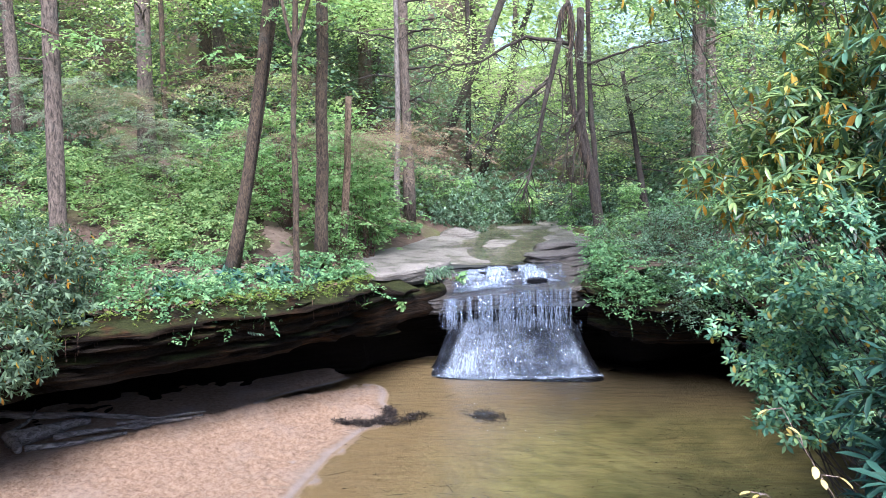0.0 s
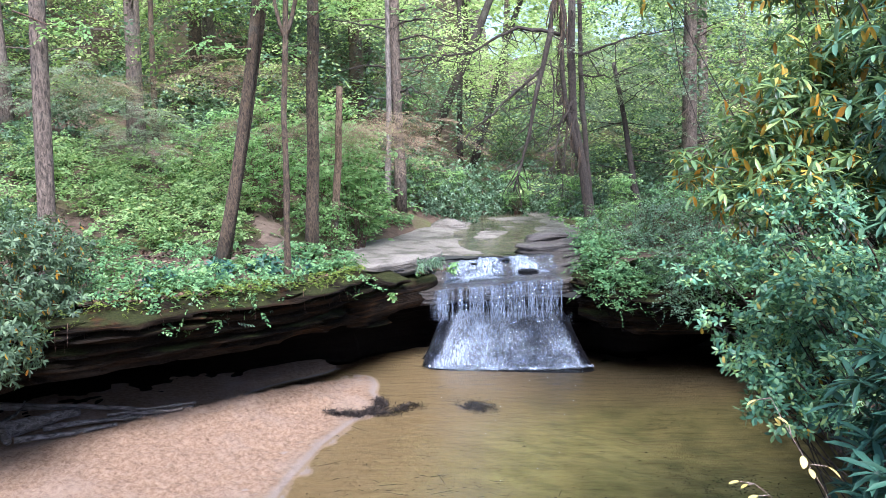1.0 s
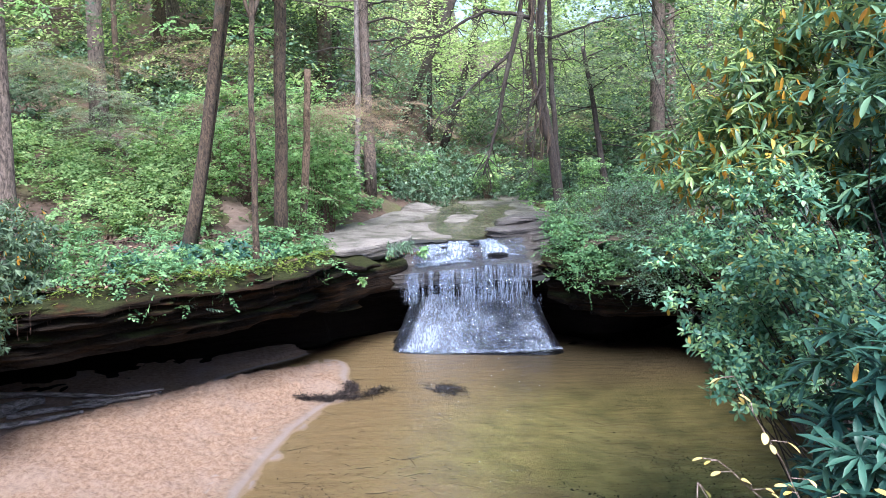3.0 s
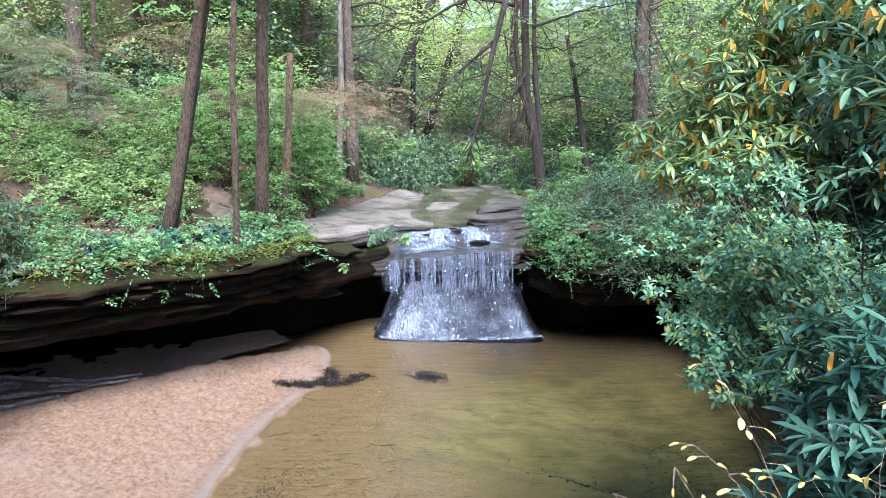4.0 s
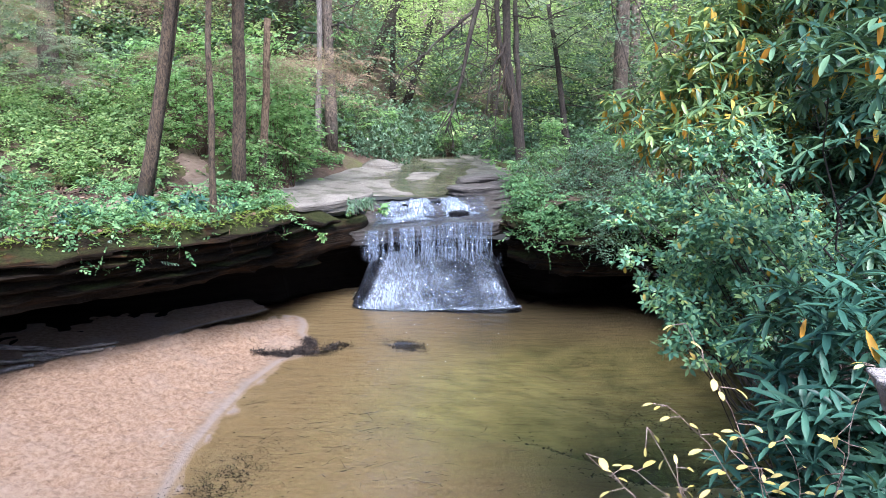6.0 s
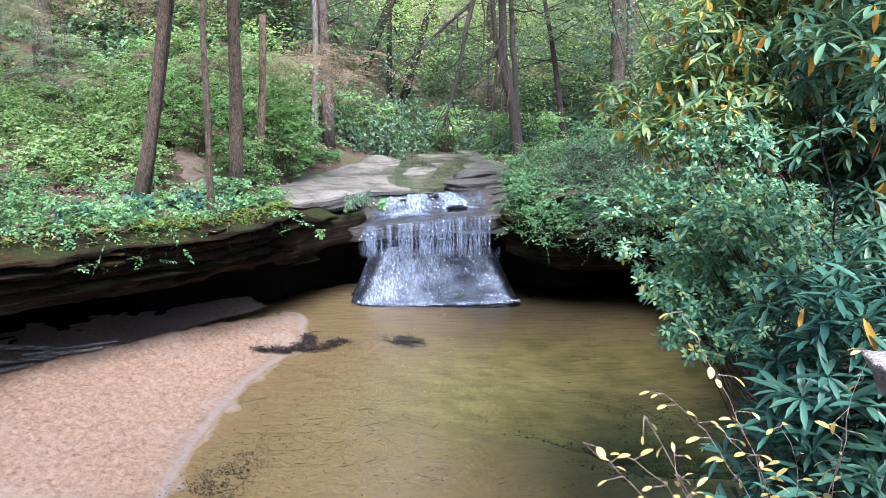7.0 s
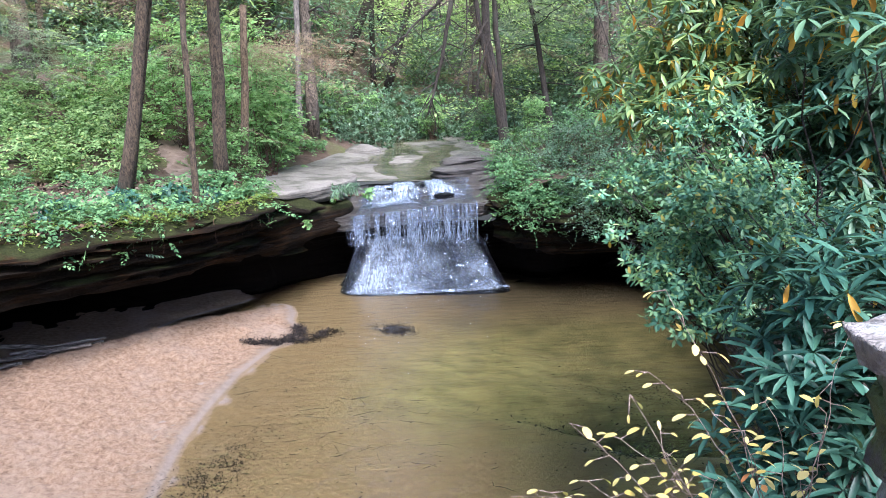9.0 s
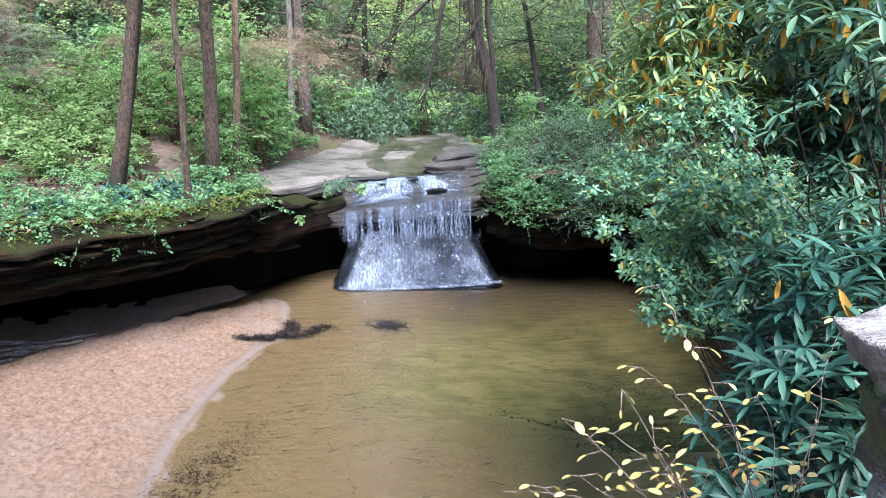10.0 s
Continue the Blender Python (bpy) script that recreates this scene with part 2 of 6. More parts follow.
M_HEMLOCK = leaf_material("hemlock_needles", [(0.0, (0.10, 0.15, 0.10)), (0.5, (0.20, 0.26, 0.18)), (1.0, (0.32, 0.36, 0.26))], 0.35, 0.7)
M_BROWNTWIG = leaf_material("dry_hemlock_twigs", [(0.0, (0.16, 0.11, 0.075)), (1.0, (0.34, 0.24, 0.17))], 0.2, 0.8)
M_YELLOW = leaf_material("yellow_leaf", [(0.0, (0.66, 0.50, 0.13)), (0.7, (0.78, 0.66, 0.27)), (0.93, (0.66, 0.56, 0.2)), (1.0, (0.55, 0.2, 0.08))], 0.35, 0.5, 0.3, True)
def litter_material(name, stops):
    m = Mat(name)
    return m.done(m.surface(m.ramp(m.geo.outputs["Random Per Island"], *stops), 0.7, Specular_IOR_Level=0.25))


M_LITTER = litter_material("leaf_litter", [(0.0, (0.02, 0.014, 0.01)), (0.7, (0.07, 0.046, 0.03)), (0.95, (0.17, 0.11, 0.07)), (1.0, (0.3, 0.23, 0.16))])
M_SODDEN = litter_material("sodden_leaves", [(0.0, (0.005, 0.004, 0.004)), (0.7, (0.018, 0.014, 0.013)), (1.0, (0.06, 0.045, 0.035))])


def ground_material():
    m = Mat("forest_floor")
    a, b, c = m.noise(0.5, 5), m.noise(6.0, 6, 0.7), m.noise(38.0, 3, 0.7)
    col = m.ramp(b, (0.3, (0.04, 0.025, 0.016)), (0.5, (0.085, 0.056, 0.039)), (0.72, (0.155, 0.11, 0.08)))
    col = m.mix(m.ramp(a, (0.5, 0.0), (0.62, 0.8)), col, m.ramp(c, (0.3, (0.03, 0.05, 0.012)), (0.7, (0.13, 0.17, 0.035))))
    col = m.mix(m.math("MULTIPLY", c, 0.5), col, (0.05, 0.03, 0.02))
    return m.done(m.surface(col, 0.95, m.bump(m.math("ADD", b, m.math("MULTIPLY", c, 0.5)), 0.8, 0.06)))


def trail_material():
    m = Mat("trail_dirt")
    b, c = m.noise(4.0, 5, 0.65), m.noise(50.0, 3, 0.7)
    col = m.ramp(b, (0.3, (0.12, 0.084, 0.064)), (0.7, (0.26, 0.195, 0.155)))
    col = m.mix(m.ramp(c, (0.6, 0.0), (0.75, 0.7)), col, (0.12, 0.07, 0.04))
    return m.done(m.surface(col, 0.95, m.bump(c, 0.5, 0.02)))


def sand_material():
    m = Mat("sand")
    pos = m.xyz(m.geo.outputs["Position"])
    a, b, c = m.noise(1.1, 5), m.noise(17.0, 8, 0.76), m.noise(160.0, 3, 0.7)
    dry = m.ramp(b, (0.3, (0.12, 0.068, 0.042)), (0.47, (0.288, 0.19, 0.122)), (0.64, (0.41, 0.293, 0.206)))
    dry = m.mix(m.ramp(a, (0.5, 0.0), (0.7, 0.5)), dry, (0.37, 0.30, 0.25))
    dry = m.mix(m.ramp(c, (0.62, 0.0), (0.7, 0.5)), dry, (0.16, 0.09, 0.06))
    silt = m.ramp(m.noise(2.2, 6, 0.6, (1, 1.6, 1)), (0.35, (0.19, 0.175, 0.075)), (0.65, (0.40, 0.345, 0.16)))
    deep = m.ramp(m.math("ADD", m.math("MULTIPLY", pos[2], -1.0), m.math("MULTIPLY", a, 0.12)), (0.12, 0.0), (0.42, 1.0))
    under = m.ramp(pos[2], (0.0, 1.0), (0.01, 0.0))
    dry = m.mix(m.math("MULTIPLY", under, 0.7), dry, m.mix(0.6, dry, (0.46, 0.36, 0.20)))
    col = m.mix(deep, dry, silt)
    # by depth: mud of the dark patch, and bush shade put into the bed colour
    mud_and_shade = m.ramp(m.math("ADD", m.math("MULTIPLY", pos[2], -1.0), m.math("MULTIPLY", m.noise(1.4, 5, 0.6), 0.3)), (0.72, 0.0), (1.0, 1.0))
    col = m.mix(mud_and_shade, col, (0.035, 0.032, 0.017))
    # the cave's shade right of the slide's foot, painted into the bed
    plunge_shade = m.math("MULTIPLY", m.ramp(m.math("MULTIPLY", m.math("ADD", pos[1], m.math("MULTIPLY", a, 1.2)), 0.05), (0.57, 0.0), (0.665, 0.95)), m.ramp(m.math("MULTIPLY", m.math("ADD", pos[0], a), 0.1), (0.09, 0.0), (0.24, 1.0)))
    col = m.mix(plunge_shade, col, (0.016, 0.017, 0.012))
    wet = m.ramp(m.math("ADD", pos[2], m.math("MULTIPLY", b, 0.012)), (0.012, 1.0), (0.045, 0.0))
    damp = m.mix(m.math("MULTIPLY", wet, m.math("SUBTRACT", 1.0, deep)), col, m.mix(0.5, col, (0.19, 0.14, 0.085)))
    strip = m.math("MULTIPLY", m.ramp(pos[2], (0.004, 0.0), (0.008, 1.0)), m.ramp(m.math("ADD", pos[2], m.math("MULTIPLY", b, 0.01)), (0.018, 1.0), (0.028, 0.0)))
    damp = m.mix(m.math("MULTIPLY", strip, 0.75), damp, (0.33, 0.28, 0.25))
    rough = m.ramp(wet, (0.0, 0.95), (1.0, 0.45))
    return m.done(m.surface(damp, rough, m.bump(m.math("ADD", b, m.math("MULTIPLY", c, 0.25)), 1.0, 0.11)))


def rock_material(name, stops, rough, moss=0.0, wet=0.0, dull=0.4, low=0.42, steep=0.3):
    m = Mat(name)
    layers = m.noise(2.6, 6, 0.65, (0.35, 0.35, 8.0), 0.35)
    blot, grain = m.noise(1.3, 5), m.noise(45.0, 4, 0.7)
    col = m.ramp(m.math("ADD", m.math("MULTIPLY", layers, 0.6), m.math("MULTIPLY", blot, 0.4)), *stops)
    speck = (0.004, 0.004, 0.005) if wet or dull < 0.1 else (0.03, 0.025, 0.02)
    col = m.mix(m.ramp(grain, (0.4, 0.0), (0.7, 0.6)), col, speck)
    if moss:
        up = m.xyz(m.geo.outputs["Normal"])[2]
        mask = m.math("MULTIPLY", m.ramp(up, (steep, 0.0), (steep + 0.45, 1.0)), m.ramp(m.noise(1.9, 5, 0.6), (low, 0.0), (low + 0.12, moss)))
        col = m.mix(mask, col, m.ramp(grain, (0.3, (0.010, 0.013, 0.005)), (0.7, (0.036, 0.042, 0.014))))
    more = {"Specular_IOR_Level": 0.12 if wet else dull}
    crust = m.noise(9.0, 6, 0.7)
    rise = m.math("ADD", m.math("MULTIPLY", layers, 0.0 if wet else 1.0), m.math("ADD", m.math("MULTIPLY", crust, 1.2 if wet else 0.4), m.math("MULTIPLY", grain, 0.25)))
    bump = m.bump(rise, 1.0, 0.10)
    return m.done(m.surface(col, rough, bump, **more))


M_GROUND, M_TRAIL, M_SAND = ground_material(), trail_material(), sand_material()
# brown sandstone with the shade of plants and overhang put into its colour
M_LEDGE = rock_material("ledge_sandstone_shaded", [(0.36, (0.003, 0.002, 0.0015)), (0.48, (0.007, 0.0045, 0.0025)), (0.57, (0.022, 0.011, 0.004)), (0.7, (0.085, 0.037, 0.011))], 0.85, 1.0, dull=0.1, low=0.38, steep=0.25)
# near black, so that the cave's shade is in the rock colour itself
M_CAVE = rock_material("cave_shade_rock", [(0.3, (0.003, 0.0025, 0.002)), (0.7, (0.012, 0.009, 0.007))], 0.9, dull=0.03)
M_FLATROCK = rock_material("flat_sandstone", [(0.3, (0.10, 0.092, 0.08)), (0.6, (0.28, 0.264, 0.236))], 0.7, 0.6, low=0.5)
M_SLAB = rock_material("grey_slab", [(0.3, (0.028, 0.026, 0.026)), (0.6, (0.12, 0.112, 0.108))], 0.42, 0.15)
M_LIP = rock_material("wet_lip_rock", [(0.3, (0.018, 0.016, 0.0145)), (0.6, (0.085, 0.077, 0.07))], 0.3, 0.0, dull=0.5)
# wet rock, coloured darker still for the shade around the falls
M_WETROCK = rock_material("wet_rock_shaded", [(0.3, (0.0015, 0.0015, 0.002)), (0.6, (0.004, 0.004, 0.006))], 0.34, wet=1)
def pier_material(name, dark, light, lichen):
    m = Mat(name)
    a, b, c = m.noise(9.0, 5, 0.65), m.noise(28.0, 5, 0.7), m.noise(120.0, 3, 0.7)
    col = m.ramp(b, (0.3, dark), (0.6, light))
    col = m.mix(m.ramp(a, (lichen, 0.0), (lichen + 0.08, 0.9)), col, m.ramp(c, (0.3, (0.18, 0.195, 0.19)), (0.7, (0.34, 0.36, 0.35))))
    col = m.mix(m.ramp(m.noise(6.0, 4, 0.6), (0.6, 0.0), (0.66, 0.8)), col, (0.07, 0.09, 0.018))
    return m.done(m.surface(col, 0.9, m.bump(m.math("ADD", b, m.math("MULTIPLY", c, 0.3)), 1.0, 0.025)))


M_PIER = pier_material("lichen_stone", (0.05, 0.042, 0.036), (0.16, 0.142, 0.13), 0.44)
M_PIER_CAP = pier_material("cap_stone", (0.10, 0.09, 0.086), (0.25, 0.23, 0.22), 0.52)
# for the course below the cap: the overhang's shade as a dark colour
M_PIER_SHADE = pier_material("cap_shade_stone", (0.012, 0.010, 0.009), (0.06, 0.05, 0.045), 0.66)


def pool_material(name, tint, size, rise):
    m = Mat(name)
    waves = m.math("ADD", m.noise(size, 2, 0.4, (0.55, 1.5, 1)), m.math("MULTIPLY", m.noise(size * 3.1, 1, 0.4, (0.5, 1.5, 1), 0.4), 0.22))
    n = m.bump(waves, 0.5, rise)
    clear = m.add("ShaderNodeBsdfTransparent")
    m.put(clear, "Color", (*tint, 1))
    gloss = m.add("ShaderNodeBsdfGlossy", Roughness=0.03, Normal=n)
    fr = m.add("ShaderNodeFresnel", IOR=1.33, Normal=n)
    return m.done(m.add("ShaderNodeMixShader", Fac=fr.outputs[0], i1=clear.outputs[0], i2=gloss.outputs[0]).outputs[0])


def falling_material(name, stretch, scale, low, high, most=1.0, sides=0.0, least=0.0):
    """White water: streaks with clear gaps. sides: how much more water runs away from the middle of the slide."""
    m = Mat(name)
    fine = m.noise(scale, 5, 0.72, stretch, 0.9)
    s = m.math("ADD", m.math("MULTIPLY", fine, 0.7), m.math("MULTIPLY", m.noise(2.6, 3, 0.5), 0.3))
    if sides:
        x = m.xyz(m.geo.outputs["Position"])[0]
        away = m.math("ABSOLUTE", m.math("SUBTRACT", x, 1.72))
        s = m.math("ADD", s, m.math("MULTIPLY", m.math("SUBTRACT", m.math("MINIMUM", away, 1.0), 0.45), sides))
    if sides:
        place = m.xyz(m.geo.outputs["Position"])
        half = m.math("ADD", 1.0, m.math("MULTIPLY", m.math("SUBTRACT", 0.8, place[2]), 0.5))
        over = m.math("SUBTRACT", m.math("ABSOLUTE", m.math("SUBTRACT", place[0], 1.27)), half)
        s = m.math("SUBTRACT", s, m.math("MULTIPLY", m.math("MAXIMUM", m.math("ADD", over, 0.12), 0.0), 2.4))
    cover = m.ramp(s, (low - 0.16, 0.0), (low, least), (high, most))
    white = m.surface((0.28, 0.345, 0.445), 0.3, m.bump(s, 0.8, 0.04))
    clear = m.add("ShaderNodeBsdfTransparent")
    gloss = m.add("ShaderNodeBsdfGlossy", Roughness=0.1, Normal=m.bump(s, 1.0, 0.08))
    m.put(gloss, "Color", (0.4, 0.5, 0.68, 1))
    film = m.add("ShaderNodeMixShader", Fac=m.ramp(s, (low - 0.22, 0.0), (low - 0.02, 0.25)), i1=clear.outputs[0], i2=gloss.outputs[0])
    return m.done(m.add("ShaderNodeMixShader", Fac=cover, i1=film.outputs[0], i2=white).outputs[0])


M_POOL = pool_material("pool_water", (0.93, 0.93, 0.83), 4.6, 0.05)
M_STREAM = pool_material("stream_water", (0.8, 0.82, 0.7), 7.0, 0.12)
M_APRON = falling_material("apron_water", (2.0, 0.7, 0.5), 24.0, 0.48, 0.66, 0.56, 0.16, 0.09)
M_STRAND = falling_material("curtain_water", (1.0, 1.0, 0.1), 40.0, 0.40, 0.64, 0.65)
M_FOAM = falling_material("foam", (1.0, 1.0, 1.0), 14.0, 0.42, 0.62, 0.6)
M_CASCADE = falling_material("cascade_water", (1.8, 0.5, 0.5), 20.0, 0.44, 0.6, 0.9)
M_FILM = falling_material("film_water", (1.2, 0.8, 0.8), 34.0, 0.56, 0.72, 0.35, 0.0, 0.02)
M_LIPFILM = falling_material("lip_water", (1.6, 0.5, 0.5), 14.0, 0.5, 0.7, 0.55)

# ---- ground ----
# the rim of the hollow, from the near left round the back to the near right
RIM = [(-6.2, 3.6), (-5.7, 5.0), (-5.2, 6.3), (-4.75, 7.3), (-4.35, 8.2), (-3.78, 8.75), (-3.2, 9.12), (-2.7, 9.6), (-2.1, 10.17),
       (-1.5, 10.9), (-1.15, 11.8), (-1.0, 12.7), (-0.6, 13.35), (-0.12, 13.9), (0.1, 13.95), (2.2, 13.95), (2.5, 13.7), (3.0, 13.0), (3.6, 12.6),
       (4.4, 12.7), (5.2, 12.0), (5.6, 10.5), (5.4, 8.5), (5.0, 6.5), (4.6, 4.8), (4.2, 3.6)]


def rim_points(step=0.16):
    """The rim, rounded and evenly stepped, with the outward normal at each point."""
    p = [Vector((x, y, 0)) for x, y in RIM]
    for _ in range(2):
        q = [p[0]]
        for a, b in zip(p, p[1:]):
            q += [a.lerp(b, 0.25), a.lerp(b, 0.75)]
        p = q + [p[-1]]
    out, carry = [p[0]], 0.0
    for a, b in zip(p, p[1:]):
        d = (b - a).length
        s = step - carry
        while s < d:
            out.append(a.lerp(b, s / d))
            s += step
        carry = (carry + d) % step
    res = []
    for i, a in enumerate(out):
        t = (out[min(i + 2, len(out) - 1)] - out[max(i - 2, 0)]).normalized()
        res.append((a, Vector((-t.y, t.x, 0))))
    return res


RIMP = rim_points()
RIM_XY = np.array([(p.x, p.y) for p, _ in RIMP])


def inside_rim(x, y):
    """Whether a place lies within the hollow."""
    c = False
    n = len(RIM)
    for i in range(n):
        (x1, y1), (x2, y2) = RIM[i], RIM[(i + 1) % n]
        if (y1 > y) != (y2 > y) and x < (x2 - x1) * (y - y1) / (y2 - y1) + x1:
            c = not c
    return c


def rim_distance(x, y):
    return float(np.sqrt(((RIM_XY - (x, y)) ** 2).sum(1).min()))


def land(x, y):
    """Height of the forest floor."""
    z = 1.95
    u = -0.6 * x + 0.8 * y - 15.0
    z += 0.32 * max(0.0, u) * smooth(0.3, -2.2, x - 0.06 * (y - 18))
    z += 0.22 * max(0.0, -5.0 - x) * smooth(16, 9, y)
    z += 0.20 * max(0.0, x - 5.0 - 0.05 * y)
    z += 0.16 * max(0.0, y - 25.0)
    z += 0.10 * fbm(x * 0.5, y * 0.5) + 0.04 * fbm(x * 1.7, y * 1.7, 3)
    z -= 0.12 * smooth(-0.4, 0.8, x) * smooth(3.6, 2.4, x) * smooth(13, 16, y) * smooth(26, 22, y)
    z = min(z, 26 + 0.02 * y)
    # the rock channel of the stream
    left = float(np.interp(y, [12.5, 14, 16, 18, 20, 22, 24], [-1.3, -1.45, -1.6, -0.9, -0.2, 0.6, 1.4]))
    cut = smooth(left - 0.25, left + 0.25, x) * smooth(3.4, 2.9, x) * smooth(12.0, 12.6, y) * smooth(24, 23, y)
    z = z * (1 - cut) + cut * min(z, 1.66)
    # near bank, down to the pool
    if y < 6:
        side = smooth(-4.2, -3.2, x) * smooth(5.0, 4.0, x)
        z = z * (1 - side) + side * (1.95 - 3.0 * smooth(1.3, 4.0, y))
    return z


def grid(xs, ys, height, keep=None):
    g = Geo()
    g.v = [(x, y, height(x, y)) for y in ys for x in xs]
    w = len(xs)
    for j in range(len(ys) - 1):
        for i in range(w - 1):
            if keep is None or keep((xs[i] + xs[i + 1]) / 2, (ys[j] + ys[j + 1]) / 2):
                g.f.append((j * w + i, j * w + i + 1, (j + 1) * w + i + 1, (j + 1) * w + i))
    return g


def steps(*spans):
    out = []
    for a, b, s in spans:
        n = max(1, round((b - a) / s))
        out += [a + (b - a) * i / n for i in range(n)]
    return out + [spans[-1][1]]


def ground_kept(x, y):
    if y < 4.0:
        return True
    if -0.9 < x < 2.9 and 12.4 < y < 16.4:
        return False
    if inside_rim(x, y):
        return False
    return rim_distance(x, y) > 0.3


ground = part("ground", grid(steps((-140, -30, 10), (-30, -10, 1.0), (-10, 9, 0.25), (9, 30, 1.0), (30, 140, 10)),
                             steps((-80, -6, 6), (-6, 26, 0.25), (26, 50, 1.0), (50, 200, 10)), land, ground_kept), M_GROUND)
tagged(ground, "brown forest floor of leaf litter, soil and moss", "ground", kind="structure")

# waterline of the sand bar, by y
WL_Y = [2.0, 6.7, 7.8, 8.6, 9.6, 10.4, 10.9, 11.2, 11.75, 12.2, 12.6, 12.9, 13.3, 20]
WL_X = [-2.0, -1.64, -1.63, -1.53, -1.35, -1.08, -0.76, -0.68, -0.89, -0.89, -1.0, -1.25, -1.9, -6]


def bed(x, y):
    """Sand bar, channel behind it, cave floor and pool bed."""
    s = float(np.interp(y, WL_Y, WL_X)) - x
    back = (-0.716 * (x + 5.02) + 0.698 * (y - 8.49))
    rough = 0.022 * fbm(x * 3.0, y * 3.0, 1) + 0.075 * (abs(noise.noise(Vector((x * 5.5, y * 5.5, 5)))) - 0.2) + 0.034 * fbm(x * 12, y * 12, 8, 2) - 0.02 * max(0.0, noise.noise(Vector((x * 9, y * 9, 2))) - 0.15)
    if s > 0:
        z = 0.22 * smooth(0, 2.2, s) + 0.025 * clamp(s / 0.25)
        z += rough * smooth(0.08, 0.5, s)
        drop = smooth(0.0, 0.72, back + 0.1 * fbm(x * 1.5, y * 1.5, 17))
        hollow = 0.06 - 0.085 * smooth(-3.5, -2.7, x) * smooth(1.1, 0.7, back) + 0.05 * smooth(0.75, 2.2, back) + 0.08 * smooth(-3.4, -5.0, x) + 0.02 * fbm(x * 1.6, y * 1.6, 12)
        z = z * (1 - drop) + hollow * drop
    else:
        z = (-0.38 * smooth(0, 3.2, -s) - 0.14 * smooth(2.3, 3.6, x) * smooth(12.5, 9.0, y) - 0.16 * smooth(1.8, 3.2, x) * smooth(8.9, 10.4, y)) * (1 - 0.55 * smooth(9.2, 7.6, y) * smooth(3.4, 2.2, x)) * (1 - 0.75 * smooth(7.7, 6.9, y) * smooth(5.0, 3.6, x)) - 0.02 * clamp(-s / 0.2)
        z -= 0.6 * math.exp(-((x - 3.5) / 1.1) ** 2 - ((y - 8.25 + 0.35 * (x - 3.4)) / 0.52) ** 2)
        z += 0.03 * fbm(x * 2, y * 2, 9)
        k = smooth(11.0, 12.7, y)
        z = z * (1 - k) + k * (-0.05 - 0.08 * smooth(0.8, 3.2, x))
    return z


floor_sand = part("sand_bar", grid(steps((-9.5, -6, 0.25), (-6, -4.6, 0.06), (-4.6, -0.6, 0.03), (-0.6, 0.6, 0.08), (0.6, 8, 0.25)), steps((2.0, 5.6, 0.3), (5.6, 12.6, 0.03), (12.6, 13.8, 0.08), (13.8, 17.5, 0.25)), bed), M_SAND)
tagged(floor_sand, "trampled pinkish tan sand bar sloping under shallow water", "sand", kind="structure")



# sheet over the sand, coloured black where the cave lies in shade
def cave_floor(x, y):
    back = -0.716 * (x + 5.02) + 0.698 * (y - 8.49)
    return bed(x, y) + 0.06 * smooth(1.3, 2.6, back + 0.7 * fbm(x * 1.3, y * 1.3, 31)) - 0.03 + 0.035 * fbm(x * 5, y * 5, 3)


tagged(part("cave_floor", grid(steps((-9.5, -1.2, 0.1)), steps((8.6, 16, 0.1)), cave_floor, lambda x, y: -0.716 * (x + 5.02) + 0.698 * (y - 8.49) > 0.9), M_CAVE), "rubble floor sheet coloured black for the shade of the cave", "cave floor", kind="structure")

pool = part("pool_water", grid([-9, 8.5], [1.5, 14.6], lambda x, y: 0.0), M_POOL)
tagged(pool, "clear shallow pool with olive tint and small ripples", "water", kind="structure")


